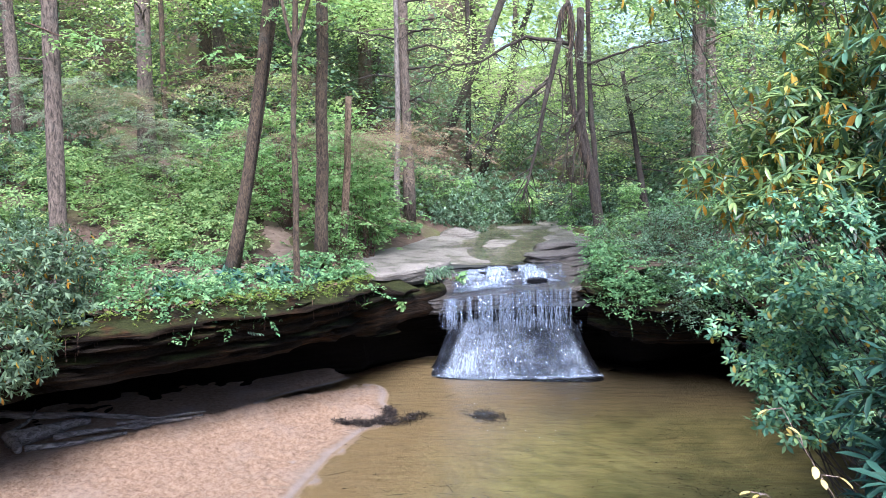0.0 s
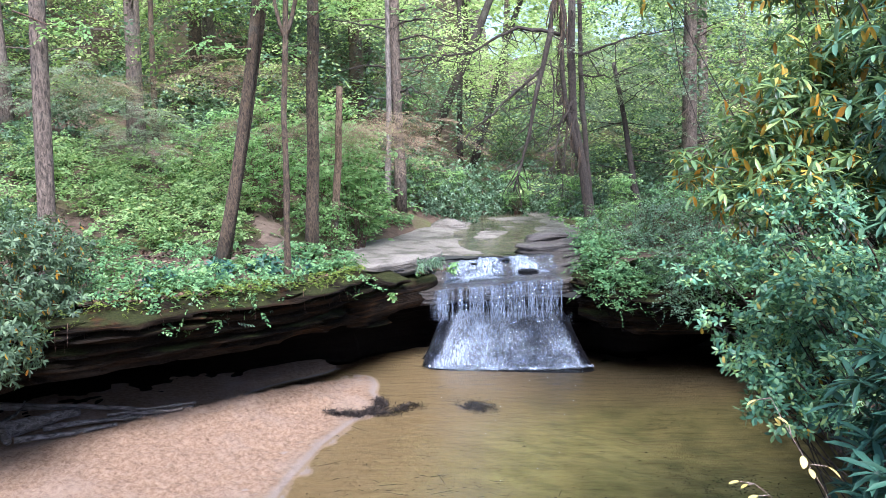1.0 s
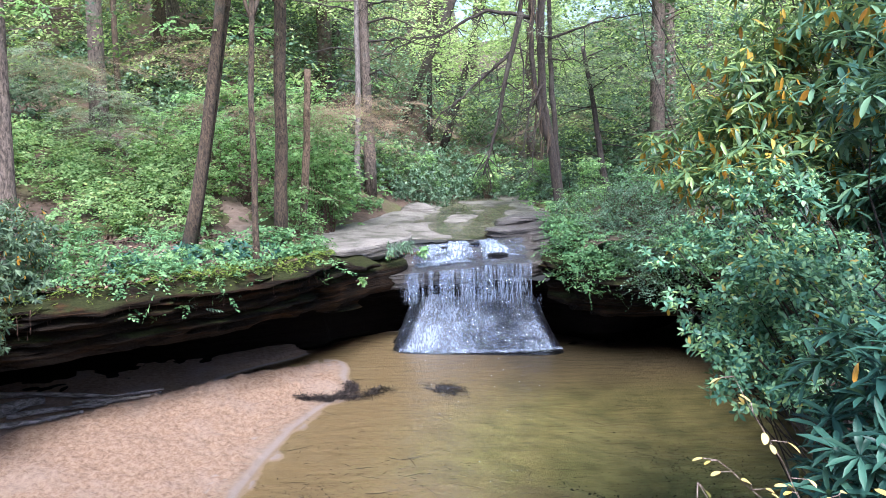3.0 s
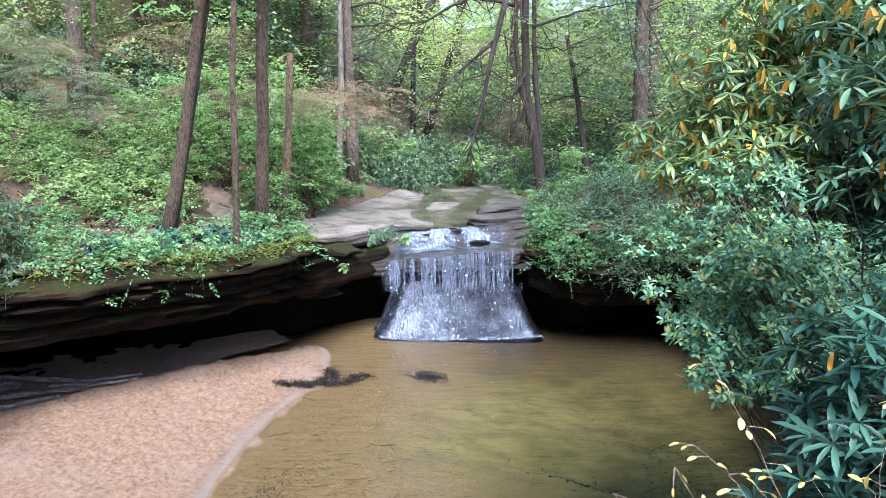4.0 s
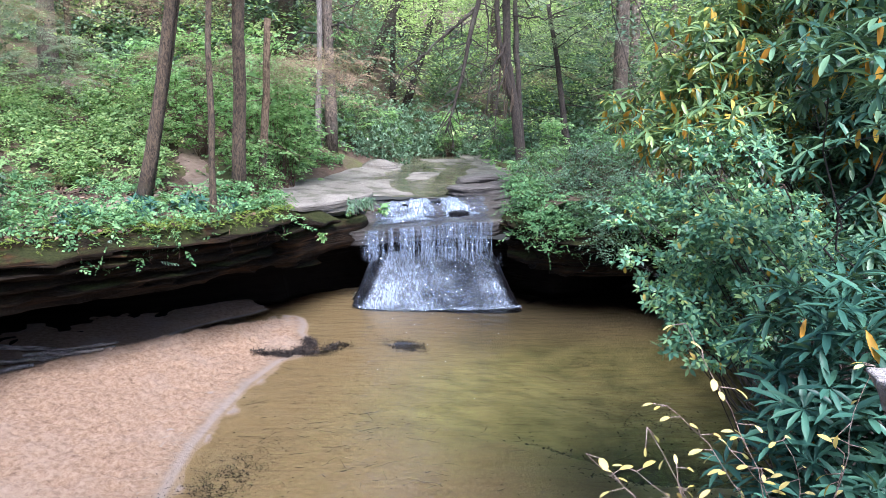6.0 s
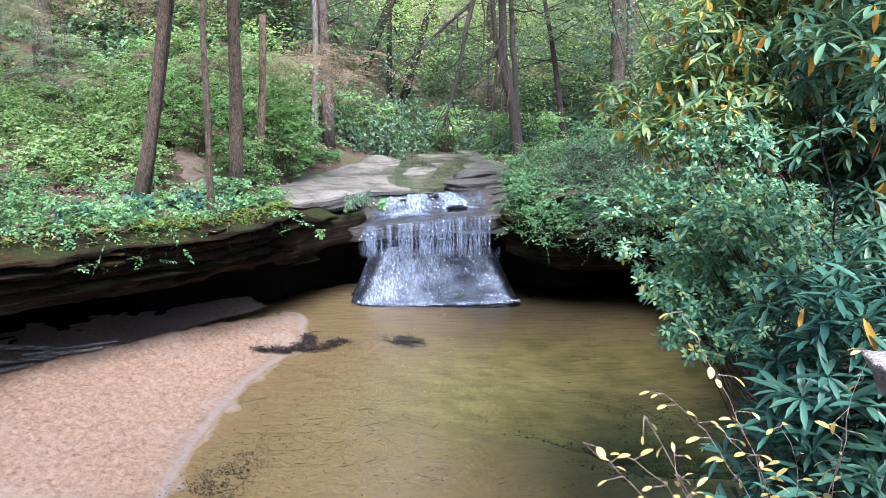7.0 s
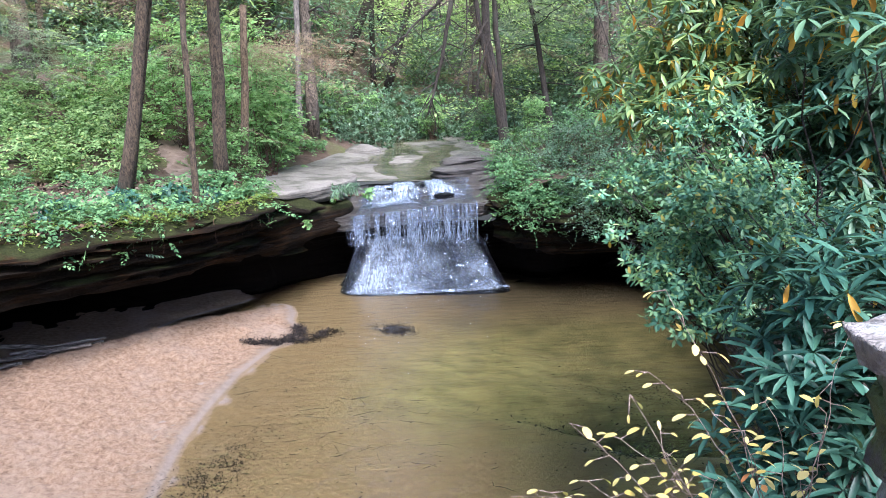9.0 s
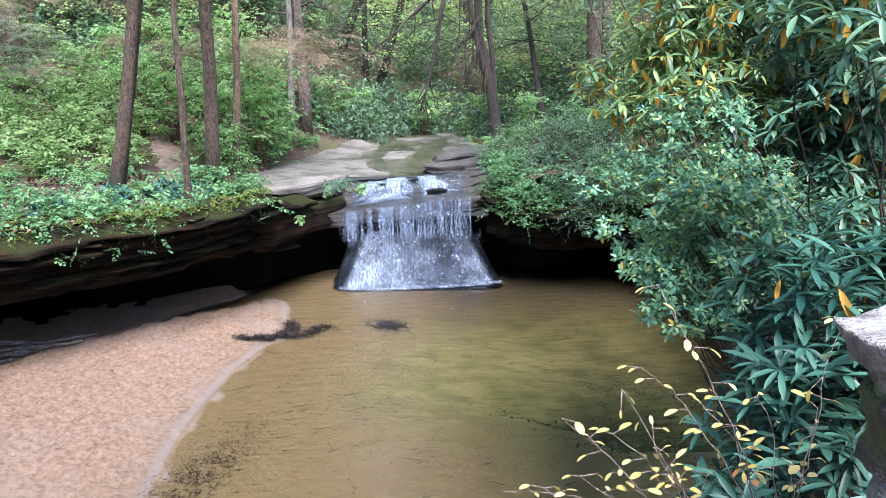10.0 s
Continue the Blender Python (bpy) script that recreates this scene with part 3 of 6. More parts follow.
def ledge():
    """The overhanging rim: moss and soil on top, layered face, deep dark undercut."""
    prof = [(0.75, 0.12), (0.4, 0.1), (0.12, 0.05), (-0.02, -0.02), (-0.05, -0.10), (0.05, -0.18), (0.06, -0.26), (0.18, -0.32), (0.2, -0.42), (0.26, -0.50),
            (0.36, -0.60), (0.42, -0.70), (0.62, -0.80), (0.9, -0.86)]
    fine = []
    for a, b in zip(prof, prof[1:]):
        m = max(1, round(math.hypot(a[0] - b[0], a[1] - b[1]) / (0.05 if a[1] > -0.7 else 0.3)))
        fine += [(a[0] + (b[0] - a[0]) * i / m, a[1] + (b[1] - a[1]) * i / m) for i in range(m)]
    top_rows = sum(1 for d, z in fine if z > 0.09)
    prof = fine + [prof[-1]]
    g = Geo()
    n = len(prof)
    for p, out in RIMP:
        deep = 1.0 - 0.72 * smooth(-1.6, -0.7, p.x) * smooth(3.2, 2.6, p.x)
        falls = smooth(-0.5, 0.05, p.x) * smooth(2.5, 2.2, p.x) * (1 if p.y > 12 else 0)
        top = 1.86 - 0.2 * smooth(12, 12.8, p.y) * smooth(-1.8, -1.0, p.x) - 0.72 * falls - 0.28 * smooth(2.3, 3.2, p.x) * (1 if p.y > 9 else 0)
        for k, (d, dz) in enumerate(prof):
            dd = d * deep if d > 0.4 and dz < -0.3 else d
            z = top + dz
            if k < top_rows and p.y < 12.2:
                q = p + out * d
                z = max(z, land(q.x, q.y) + 0.015)
            q = p + out * dd
            layer = z * 17 + 0.6 * fbm(q.x * 0.6, q.y * 0.6)
            w = 0.09 * fbm(q.x * 0.9, q.y * 0.9, 1.0) + 0.17 * noise.cell(Vector((q.x * 0.35, q.y * 0.35, math.floor(layer)))) * (1 if dz < -0.05 else 0.2) - 0.05 + 0.07 * fbm(q.x * 4, q.y * 4, z * 12) + (0.06 * noise.cell(Vector((q.x * 1.3, q.y * 1.3, math.floor(layer * 0.7)))) if dz < -0.12 else 0.0)
            if k == 0:
                w *= 0.3
            g.v.append(tuple(q + out * w + Vector((0, 0, z + 0.03 * noise.noise(q * 2.3)))))
    for i in range(len(RIMP) - 1):
        if RIMP[i][0].y > 12 and -0.7 < RIMP[i][0].x < 2.4:
            continue
        for k in range(n - 1):
            a = i * n + k
            g.f.append((a, a + 1, a + n + 1, a + n))
    return g


def cave():
    """Ceiling and back of the undercut."""
    prof = [(0.8, -0.80), (1.3, -0.90), (2.0, -0.98), (2.8, -1.06), (3.4, -1.16), (3.9, -1.3), (4.2, -1.6), (4.3, -1.9), (4.3, -2.3)]
    g = Geo()
    n = len(prof)
    for p, out in RIMP:
        deep = 1.0 - 0.75 * smooth(-1.6, -0.7, p.x) * smooth(3.2, 2.6, p.x)
        for d, dz in prof:
            q = p + out * max(0.45, d * deep)
            w = 0.16 * fbm(q.x * 0.9, q.y * 0.9, dz * 3)
            g.v.append((q.x + out.x * w, q.y + out.y * w, 1.84 + dz + 0.08 * fbm(q.x * 1.3, q.y * 1.3, 4)))
    for i in range(len(RIMP) - 1):
        for k in range(n - 1):
            a = i * n + k
            g.f.append((a, a + 1, a + n + 1, a + n))
    return g


# blackness of the hollow comes from the painted-in shade of its material
tagged(part("cave_wall", cave(), M_CAVE), "rock in the hollow under the ledge, coloured black for its shade", "rock wall", kind="structure")
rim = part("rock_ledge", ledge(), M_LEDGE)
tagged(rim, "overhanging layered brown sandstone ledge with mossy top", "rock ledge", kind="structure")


def slab(outline, z, thick, step=0.12, wob=0.05, seed=0.0, dome=0.0, under=0.12, cut=0.22, rounds=2, tilt=0.0):
    """A layered rock slab with a worn edge."""
    p = [Vector((x, y, 0)) for x, y in outline]
    for _ in range(rounds):
        q = []
        for a, b in zip(p, p[1:] + p[:1]):
            q += [a.lerp(b, cut), a.lerp(b, 1 - cut)]
        p = q
    dense = []
    for a, b in zip(p, p[1:] + p[:1]):
        m = max(1, int((b - a).length / step))
        dense += [a.lerp(b, i / m) for i in range(m)]
    c = sum(dense, Vector()) / len(dense)
    rings = [(0.0, 0), (0.45, 0), (0.75, 0), (0.93, 0.0), (0.985, 0.1), (1.0, 0.3), (0.97 - under * 0.3, 0.5), (0.985 - under * 0.2, 0.7), (0.96 - under, 1.0)]
    g = Geo()
    n = len(dense)
    for s, d in rings[1:]:
        for a in dense:
            v = c + (a - c) * s
            w = wob * fbm(v.x * 2 + seed, v.y * 2, d * 3)
            o = (a - c).normalized()
            v = v + o * w * (1 if d > 0 else 0.5)
            v.z = z - thick * d + dome * (1 - s * s) + tilt * (v.x - c.x) + 0.5 * wob * fbm(v.x * 1.5, v.y * 1.5, seed + 7)
            g.v.append(tuple(v))
    g.v.append((c.x, c.y, z + dome))
    m = len(g.v) - 1
    for r in range(len(rings) - 2):
        for i in range(n):
            j = (i + 1) % n
            g.f.append((r * n + i, (r + 1) * n + i, (r + 1) * n + j, r * n + j))
    for i in range(n):
        g.f.append((m, i, (i + 1) % n))
    return g


# ---- the shelf of the stream and its steps ----
def shelf(x, y):
    return 1.80 + 0.022 * (y - 15) + 0.045 * fbm(x * 1.2, y * 0.7, 2) - 0.055 * smooth(-0.2, 0.9, x) * smooth(3.4, 2.2, x)


stream_rock = part("stream_bed", grid(steps((-1.8, 4.2, 0.12)), steps((15.0, 26, 0.15)), shelf), M_FLATROCK)
tagged(stream_rock, "flat pale sandstone bed of the upper stream", "rock shelf", kind="structure")
stream = part("stream_water", grid(steps((-0.5, 3.6, 0.3)), steps((14.95, 26, 0.4)), lambda x, y: 1.755 + 0.022 * (y - 15)), M_STREAM)
tagged(stream, "thin sheet of clear stream water over rock", "water", kind="structure")

ROCKS = [
    ("flat_rock", [(-1.15, 12.75), (-0.75, 13.2), (-0.2, 13.95), (0.05, 14.5), (0.1, 15.3), (-0.3, 16.8), (-1.2, 17.6), (-2.2, 17.0), (-2.1, 14.5), (-1.6, 13.2)], 1.89, 0.36, M_FLATROCK, "flat pale tan sandstone shelf beside the falls", "rock"),
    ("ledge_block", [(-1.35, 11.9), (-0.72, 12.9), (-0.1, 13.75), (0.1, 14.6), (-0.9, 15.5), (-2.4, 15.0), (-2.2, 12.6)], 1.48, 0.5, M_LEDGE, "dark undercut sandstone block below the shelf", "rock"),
    ("slab_rock", [(1.55, 14.75), (2.1, 14.5), (2.8, 14.6), (3.0, 15.4), (1.9, 15.5)], 1.62, 0.13, M_SLAB, "low grey slab at the edge of the lip", "rock"),
    ("slab_rock", [(1.65, 14.98), (2.2, 14.76), (2.85, 14.8), (3.1, 15.6), (2.0, 15.8)], 1.76, 0.11, M_SLAB, "thin grey layered slab beside the cascade", "rock"),
    ("slab_rock", [(1.5, 15.3), (1.9, 15.05), (2.6, 14.98), (3.1, 15.3), (3.2, 16.2), (1.8, 16.3)], 1.98, 0.2, M_SLAB, "thick grey slab resting on thin layers", "rock"),
    ("slab_rock", [(1.75, 15.75), (2.4, 15.45), (3.0, 15.5), (3.3, 16.4), (2.2, 16.9)], 2.1, 0.11, M_SLAB, "grey layered slab on top of the pile", "rock"),
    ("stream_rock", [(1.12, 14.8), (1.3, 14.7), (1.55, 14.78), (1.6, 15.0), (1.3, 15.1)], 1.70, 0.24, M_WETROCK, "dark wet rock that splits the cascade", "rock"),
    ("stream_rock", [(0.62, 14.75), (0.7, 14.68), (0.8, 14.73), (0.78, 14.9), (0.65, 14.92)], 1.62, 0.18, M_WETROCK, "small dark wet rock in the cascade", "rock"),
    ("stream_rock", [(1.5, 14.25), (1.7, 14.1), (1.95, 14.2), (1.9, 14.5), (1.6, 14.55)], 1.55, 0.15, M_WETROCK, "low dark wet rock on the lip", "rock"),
    ("boulder", [(-0.1, 19.9), (0.35, 19.75), (0.75, 20.05), (0.55, 20.6), (-0.1, 20.65), (-0.35, 20.2)], 1.95, 0.4, M_FLATROCK, "low rounded tan boulder on the stream bank", "rock"),
]
for i, (name, outline, z, thick, material, label, kind) in enumerate(ROCKS):
    ob = part(name, slab(outline, z, thick, wob=0.13 if name == "slab_rock" else 0.06, seed=i * 3.7, dome=0.16 if name == "boulder" else 0.03, cut=0.16 if name == "slab_rock" else 0.22, rounds=1 if name == "slab_rock" else 2, tilt=0.12 if name == "slab_rock" else 0.0), material)
    tagged(ob, label, kind)


def apron_height(x, y, k):
    """Worn slope under the curtain; k runs from its top 0 to its foot 1."""
    return 0.82 - 0.84 * k ** 0.8 + 0.05 * fbm(x * 2.2, y * 2, 4) + 0.03 * noise.noise(Vector((x * 5, y * 5, 1)))


def apron(x_top, x_foot, lift, n=70, m=26, reach=1.0):
    g = Geo()
    for j in range(m + 1):
        k = reach * j / m
        for i in range(n + 1):
            s = i / n
            x = (x_top[0] + (x_top[1] - x_top[0]) * s) * (1 - k) + (x_foot[0] + (x_foot[1] - x_foot[0]) * s) * k
            x += 0.10 * fbm(k * 4, s * 2, lift * 60 + 1) * (2 * s - 1) if lift else 0.0
            y = 14.0 - 0.9 * k + 0.45 * clamp(abs(x - 1.3) / 2.0) ** 3 * k
            y += 0.0 if lift else 0.9 * smooth(1.35, 2.3, abs(x - 1.28)) * k
            z = apron_height(x, y, k) - 0.95 * smooth(0.05, 0.65, abs(x - 1.25) - 1.0 - 0.42 * k) + 0.10 * smooth(0.0, 0.4, abs(x - 1.25) - 1.1 - 0.4 * k) * fbm(x * 3, y * 3 + k, 6)
            g.v.append((x, y, z + lift - 0.04 * k - (0.0 if lift else 9.0) * max(0.0, k - 0.99)))
    for j in range(m):
        for i in range(n):
            a = j * (n + 1) + i
            g.f.append((a, a + n + 1, a + n + 2, a + 1))
    return g


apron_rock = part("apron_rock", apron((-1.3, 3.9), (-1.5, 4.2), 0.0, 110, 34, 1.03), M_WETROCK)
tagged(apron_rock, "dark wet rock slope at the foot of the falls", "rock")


def lip_top(x, y):
    """Top of the rock lip: a shelf that rises to the right, with a broken step at its back."""
    z = 1.415 + 0.085 * (x - 1.2) + 0.05 * (y - 13.6)
    edge = 14.42 + 0.16 * noise.noise(Vector((x * 1.7, 3.1, 0))) + 0.1 * noise.noise(Vector((x * 5, 1.1, 0)))
    z += 0.13 * smooth(edge, edge + 0.2, y) + 0.09 * smooth(edge + 0.24, edge + 0.42, y)
    return z + 0.025 * fbm(x * 2.5, y * 2.5, 3) + 0.012 * noise.noise(Vector((x * 9, y * 9, 2)))


def lip_front(x):
    return 13.6 + 0.05 * math.sin(x * 5) + 0.05 * fbm(x * 2.2, 0, 8)


def lip():
    """The rock lip: undercut front with thin layers, then its top back to the stream bed."""
    g = Geo()
    xs = steps((-0.35, 2.75, 0.05))
    ys = steps((0.0, 1.75, 0.05))
    under = [(0.55, -0.36), (0.22, -0.30), (0.13, -0.22), (0.16, -0.19), (0.05, -0.12), (0.08, -0.09), (0.0, -0.03)]
    for x in xs:
        f, t = lip_front(x), lip_top(x, lip_front(x))
        for d, dz in under:
            g.v.append((x, f + d + 0.02 * fbm(x * 6, dz * 20, 1), t + dz))
        for d in ys:
            g.v.append((x, f + d + 0.01, lip_top(x, f + d)))
    n = len(under) + len(ys)
    for i in range(len(xs) - 1):
        for k in range(n - 1):
            a = i * n + k
            g.f.append((a, a + n, a + n + 1, a + 1))
    return g


tagged(part("lip_rock", lip(), M_LIP), "wet brown rock lip that the curtain of water falls from", "rock")

waterfall = new("waterfall")
waterfall.location = (1.2, 13.5, 0)
bpy.context.view_layer.update()


def fall_part(name, geo, material, label=""):
    ob = part(name, geo, material, waterfall, label)
    ob.matrix_parent_inverse = Matrix.Translation((-1.2, -13.5, 0))
    return ob


tagged(waterfall, "small two-step waterfall with a curtain and a white slide", "waterfall")
fall_part("slide", apron((-0.02, 2.4), (-0.3, 2.9), 0.035, 120, 46), M_APRON, "white water sliding over dark rock")
fall_part("side_film", apron((-0.6, 0.2), (-1.05, -0.08), 0.03, 40, 30), M_FILM, "thin dark glittering film of water")
g = Geo()
for i in range(1350):
    x = 0.02 + 2.2 * R.random() ** 0.9 if i < 1280 else R.uniform(-0.12, 0.2)
    thick = 0.6 * noise.noise(Vector((x * 5, 0, 0))) + 0.8 * noise.noise(Vector((x * 19, 4, 0)))
    if thick < -0.05 and R.random() < 0.75:
        continue
    w = R.uniform(0.0006, 0.0022) * (1.4 + 1.2 * max(-0.5, thick))
    y = lip_front(x) + R.uniform(-0.05, 0.03)
    lo, hi = sorted((R.random() ** 2, R.random() ** 0.4))
    lo = 0.0 if R.random() < 0.45 else lo
    hi = 1.0 if R.random() < 0.4 else max(hi, lo + 0.08)
    top = lip_top(x, lip_front(x)) + 0.01
    drop = top - 0.80 + 0.05 * noise.noise(Vector((x * 7, 2, i * 0.3)))
    pts = []
    for j in range(8):
        k = lo + (hi - lo) * j / 7
        pts.append((x + 0.035 * noise.noise(Vector((x * 9, k * 5, i * 0.37))), y - 0.14 * k ** 0.5, top - drop * k ** 1.4))
    g.add(*tube(pts, [w * R.uniform(0.35, 1.7) for _ in pts], 4))
tagged(fall_part("curtain", g, M_STRAND, "curtain of falling strands"), kind="stuff")
g = Geo()
for i in range(1300):
    x = R.uniform(0.0, 2.4)
    k = R.random() ** 2
    c = Vector((x, 13.42 - R.random() * 0.12 - 0.25 * k, 0.80 + 0.16 * R.random() ** 2 - 0.3 * k))
    r = R.uniform(0.002, 0.006)
    g.add([c + Vector(v) * r for v in ((1, 0, 0), (0, 1, 0), (-1, 0, 0), (0, -1, 0), (0, 0, 1.6), (0, 0, -1.6))],
          [(0, 1, 4), (1, 2, 4), (2, 3, 4), (3, 0, 4), (1, 0, 5), (2, 1, 5), (3, 2, 5), (0, 3, 5)])
tagged(fall_part("spray", g, M_STRAND, "white droplets where the curtain strikes the rock"), kind="stuff")


def sheet(corners, lift, n=30, m=26, lumps=0.03):
    """Water that follows the rock between four corners: back left, back right, front right, front left."""
    bl, br, fr, fl = (Vector((*c, 0)) for c in corners)
    g = Geo()
    for j in range(m + 1):
        for i in range(n + 1):
            p = bl.lerp(br, i / n).lerp(fl.lerp(fr, i / n), j / m)
            edge = min(i, n - i) / n
            p.x += 0.05 * fbm(p.y * 4, i * 0.1, lift * 50) * (1 - edge)
            g.v.append((p.x, p.y, lip_top(p.x, p.y) + lift + lumps * fbm(p.x * 7, p.y * 7, 5) - 0.03 * (1 - smooth(0.0, 0.08, edge))))
    for j in range(m):
        for i in range(n):
            a = j * (n + 1) + i
            g.f.append((a, a + n + 1, a + n + 2, a + 1))
    return g


fall_part("lip_film", sheet(((0.1, 15.1), (2.3, 15.1), (2.28, 13.58), (0.0, 13.58)), 0.018, 60, 40, 0.012), M_LIPFILM, "thin sheet of water with pale streaks over the lip")
fall_part("cascade", sheet(((0.22, 14.9), (0.78, 14.9), (1.3, 13.95), (0.1, 13.95)), 0.03, 50, 50, 0.022), M_CASCADE, "broken white cascade above the lip")
fall_part("cascade", sheet(((0.8, 15.1), (1.1, 15.1), (1.35, 14.2), (0.7, 14.3)), 0.035, 26, 34, 0.022), M_CASCADE, "narrow white chute between dark rocks")
fall_part("cascade", sheet(((1.38, 14.95), (1.6, 15.0), (2.2, 14.2), (1.45, 14.15)), 0.03, 26, 30, 0.02), M_CASCADE, "white chute running beside the slabs")
g = Geo()
for i in range(90):
    x = -0.15 + 2.9 * i / 89
    y = 13.08 + 0.45 * clamp(abs(x - 1.3) / 2.0) ** 3 + R.uniform(-0.02, 0.02)
    g.v += [(x, y + 0.08, 0.012), (x, y, 0.03), (x, y - R.uniform(0.03, 0.10), 0.006)]
for i in range(89):
    g.f += [(3 * i, 3 * i + 1, 3 * i + 4, 3 * i + 3), (3 * i + 1, 3 * i + 2, 3 * i + 5, 3 * i + 4)]
fall_part("foam", g, M_FOAM, "line of foam where the slide meets the pool")

# ---- trail ----
g = Geo()
TR = [(-4.6, 9.6), (-4.2, 11.3), (-3.3, 12.9), (-2.9, 14.2), (-3.3, 15.6), (-3.75, 16.8), (-4.2, 18.2)]
WAY = [Vector((x, y, 0)) for x, y in TR]
for _ in range(3):
    WAY = [WAY[0]] + [p for a, b in zip(WAY, WAY[1:]) for p in (a.lerp(b, 0.25), a.lerp(b, 0.75))] + [WAY[-1]]
for i, p in enumerate(WAY):
    t = (WAY[min(i + 1, len(WAY) - 1)] - WAY[max(i - 1, 0)]).normalized()
    for k in range(7):
        e = (k - 3) / 3
        q = p + Vector((t.y, -t.x, 0)) * e * (0.3 + 0.16 * noise.noise(Vector((i * 0.35, 2 if e > 0 else 7, 1))))
        g.v.append((q.x, q.y, land(q.x, q.y) + 0.03 - 0.04 * e * e))
for i in range(len(WAY) - 1):
    for k in range(6):
        a = i * 7 + k
        g.f.append((a, a + 1, a + 8, a + 7))
tagged(part("trail", g, M_TRAIL), "narrow trodden trail of bare tan dirt", "path", kind="structure")


# ---- trees ----
def tree(name, label, base, top, r0, r1, bark, limbs=8, limb_from=0.35, limb_len=1.2, droop=0.1, crown=None, seed=1, stems=(), path=()):
    """A trunk with bare limbs, and a crown of leaves where one is given: (centre, radii, leaves, material, leaf length)."""
    rnd = random.Random(seed)
    ob = new(name)
    ob.location = base
    tagged(ob, label, "tree")
    away = Matrix.Translation(-Vector(base))

    def own(n, geo, material, lab=""):
        o = part(n, geo, material, ob, lab)
        o.matrix_parent_inverse = away
        return o

    b, t = Vector(base), Vector(top)
    b.z -= 0.15
    pts = bend(b, t, 14, 0.018 * (t - b).length / 5, rnd)
    if path:
        zs = [b.z] + [p[2] for p in path]
        for i in range(15):
            z = zs[0] + (zs[-1] - zs[0]) * i / 14
            pts[i] = Vector((float(np.interp(z, zs, [b.x] + [p[0] for p in path])), float(np.interp(z, zs, [b.y] + [p[1] for p in path])), z))
    rad = [r0 * (1 - i / 14) + r1 * (i / 14) for i in range(15)]
    rad[0] *= 1.25
    rad[1] *= 1.08
    own("trunk", Geo().add(*tube(pts, rad, 12, 0.22, seed)), bark)
    for s_top, s_from, sr in stems:
        k = int(s_from * 14)
        sp = bend(pts[k], Vector(s_top), 8, 0.05, rnd)
        own("stem", Geo().add(*tube(sp, [sr * (1 - 0.5 * i / 8) for i in range(9)], 8, 0.2, seed + 3)), bark)
    fine = Geo()
    for i in range(limbs):
        k = limb_from + (0.98 - limb_from) * rnd.random()
        p = pts[int(k * 14)].lerp(pts[min(14, int(k * 14) + 1)], k * 14 % 1)
        a = rnd.uniform(0, 6.28)
        ln = limb_len * rnd.uniform(0.4, 1.3)
        end = p + Vector((math.cos(a) * ln, math.sin(a) * ln, ln * rnd.uniform(-0.35, 0.35) - droop * ln))
        lp = bend(p, end, 6, 0.03 * ln, rnd)
        r = max(0.008, r0 * 0.16 * rnd.uniform(0.6, 1.2))
        own("limb", Geo().add(*tube(lp, [r * (1 - 0.8 * j / 6) for j in range(7)], 5)), bark)
        for _ in range(4):
            j = rnd.randint(2, 6)
            e = lp[j] + Vector((rnd.uniform(-1, 1), rnd.uniform(-1, 1), rnd.uniform(-0.6, 0.3))) * ln * 0.35
            fine.add(*tube(bend(lp[j], e, 3, 0.02 * ln, rnd), [r * 0.35, r * 0.28, r * 0.2, r * 0.1], 4))
    if limbs:
        tagged(own("twigwork", fine, bark), kind="stuff")
    if crown:
        c, rr, n, material, ll = crown
        cs = blob(max(3, n // 45), c, rr, 0.2)
        own("crown", leaf_mesh("crown", *sprays(cs, 45, min(rr) * 0.28, 0.4, ll), QUAD, material), None)
    return ob


tree("hemlock", "brown-barked hemlock with lichen beside a dark rhododendron", (-5.12, 10.2, land(-5.12, 10.2)), (-5.05, 10.4, 14), 0.118, 0.06, M_BARK_GREY, 14, 0.3, 1.6, 0.15, ((-5.6, 10.4, 12), (2.2, 2.2, 3), 270, M_HEMLOCK, 0.3), 2)
tree("leaning_tree", "dark brown leaning tree at the rim of the ledge", (-3.42, 12.03, 1.93), (-0.8, 12.3, 14), 0.09, 0.065, M_BARK_BROWN, 5, 0.55, 1.0, 0.0, ((-0.9, 12.3, 13), (2.4, 2.4, 2.4), 270, M_CANOPY, 0.3), 3, (), ((-3.13, 12.03, 3.04), (-2.94, 12.03, 4.09), (-2.76, 12.03, 5.21), (-2.62, 12.03, 6.22), (-1.4, 12.2, 14)))
tree("leaning_tree", "second dark leaning trunk close behind the first", (-3.40, 12.3, 1.95), (-0.6, 12.7, 13.5), 0.06, 0.05, M_BARK_BROWN, 4, 0.6, 1.0, 0.0, None, 31, (), ((-3.16, 12.25, 3.0), (-2.95, 12.25, 3.99), (-2.72, 12.25, 5.32), (-1.3, 12.4, 13.5)))
tree("young_tree", "slender dark tree that forks above the ledge", (-2.1, 11.03, 1.82), (-1.95, 11.2, 9), 0.047, 0.03, M_BARK_BROWN, 9, 0.4, 0.9, -0.3, ((-2.0, 11.3, 8.5), (1.5, 1.5, 1.2), 500, M_CANOPY, 0.25), 4, (((-1.3, 11.3, 7.6), 0.55, 0.035), ((-2.5, 11.0, 7.2), 0.55, 0.03)))
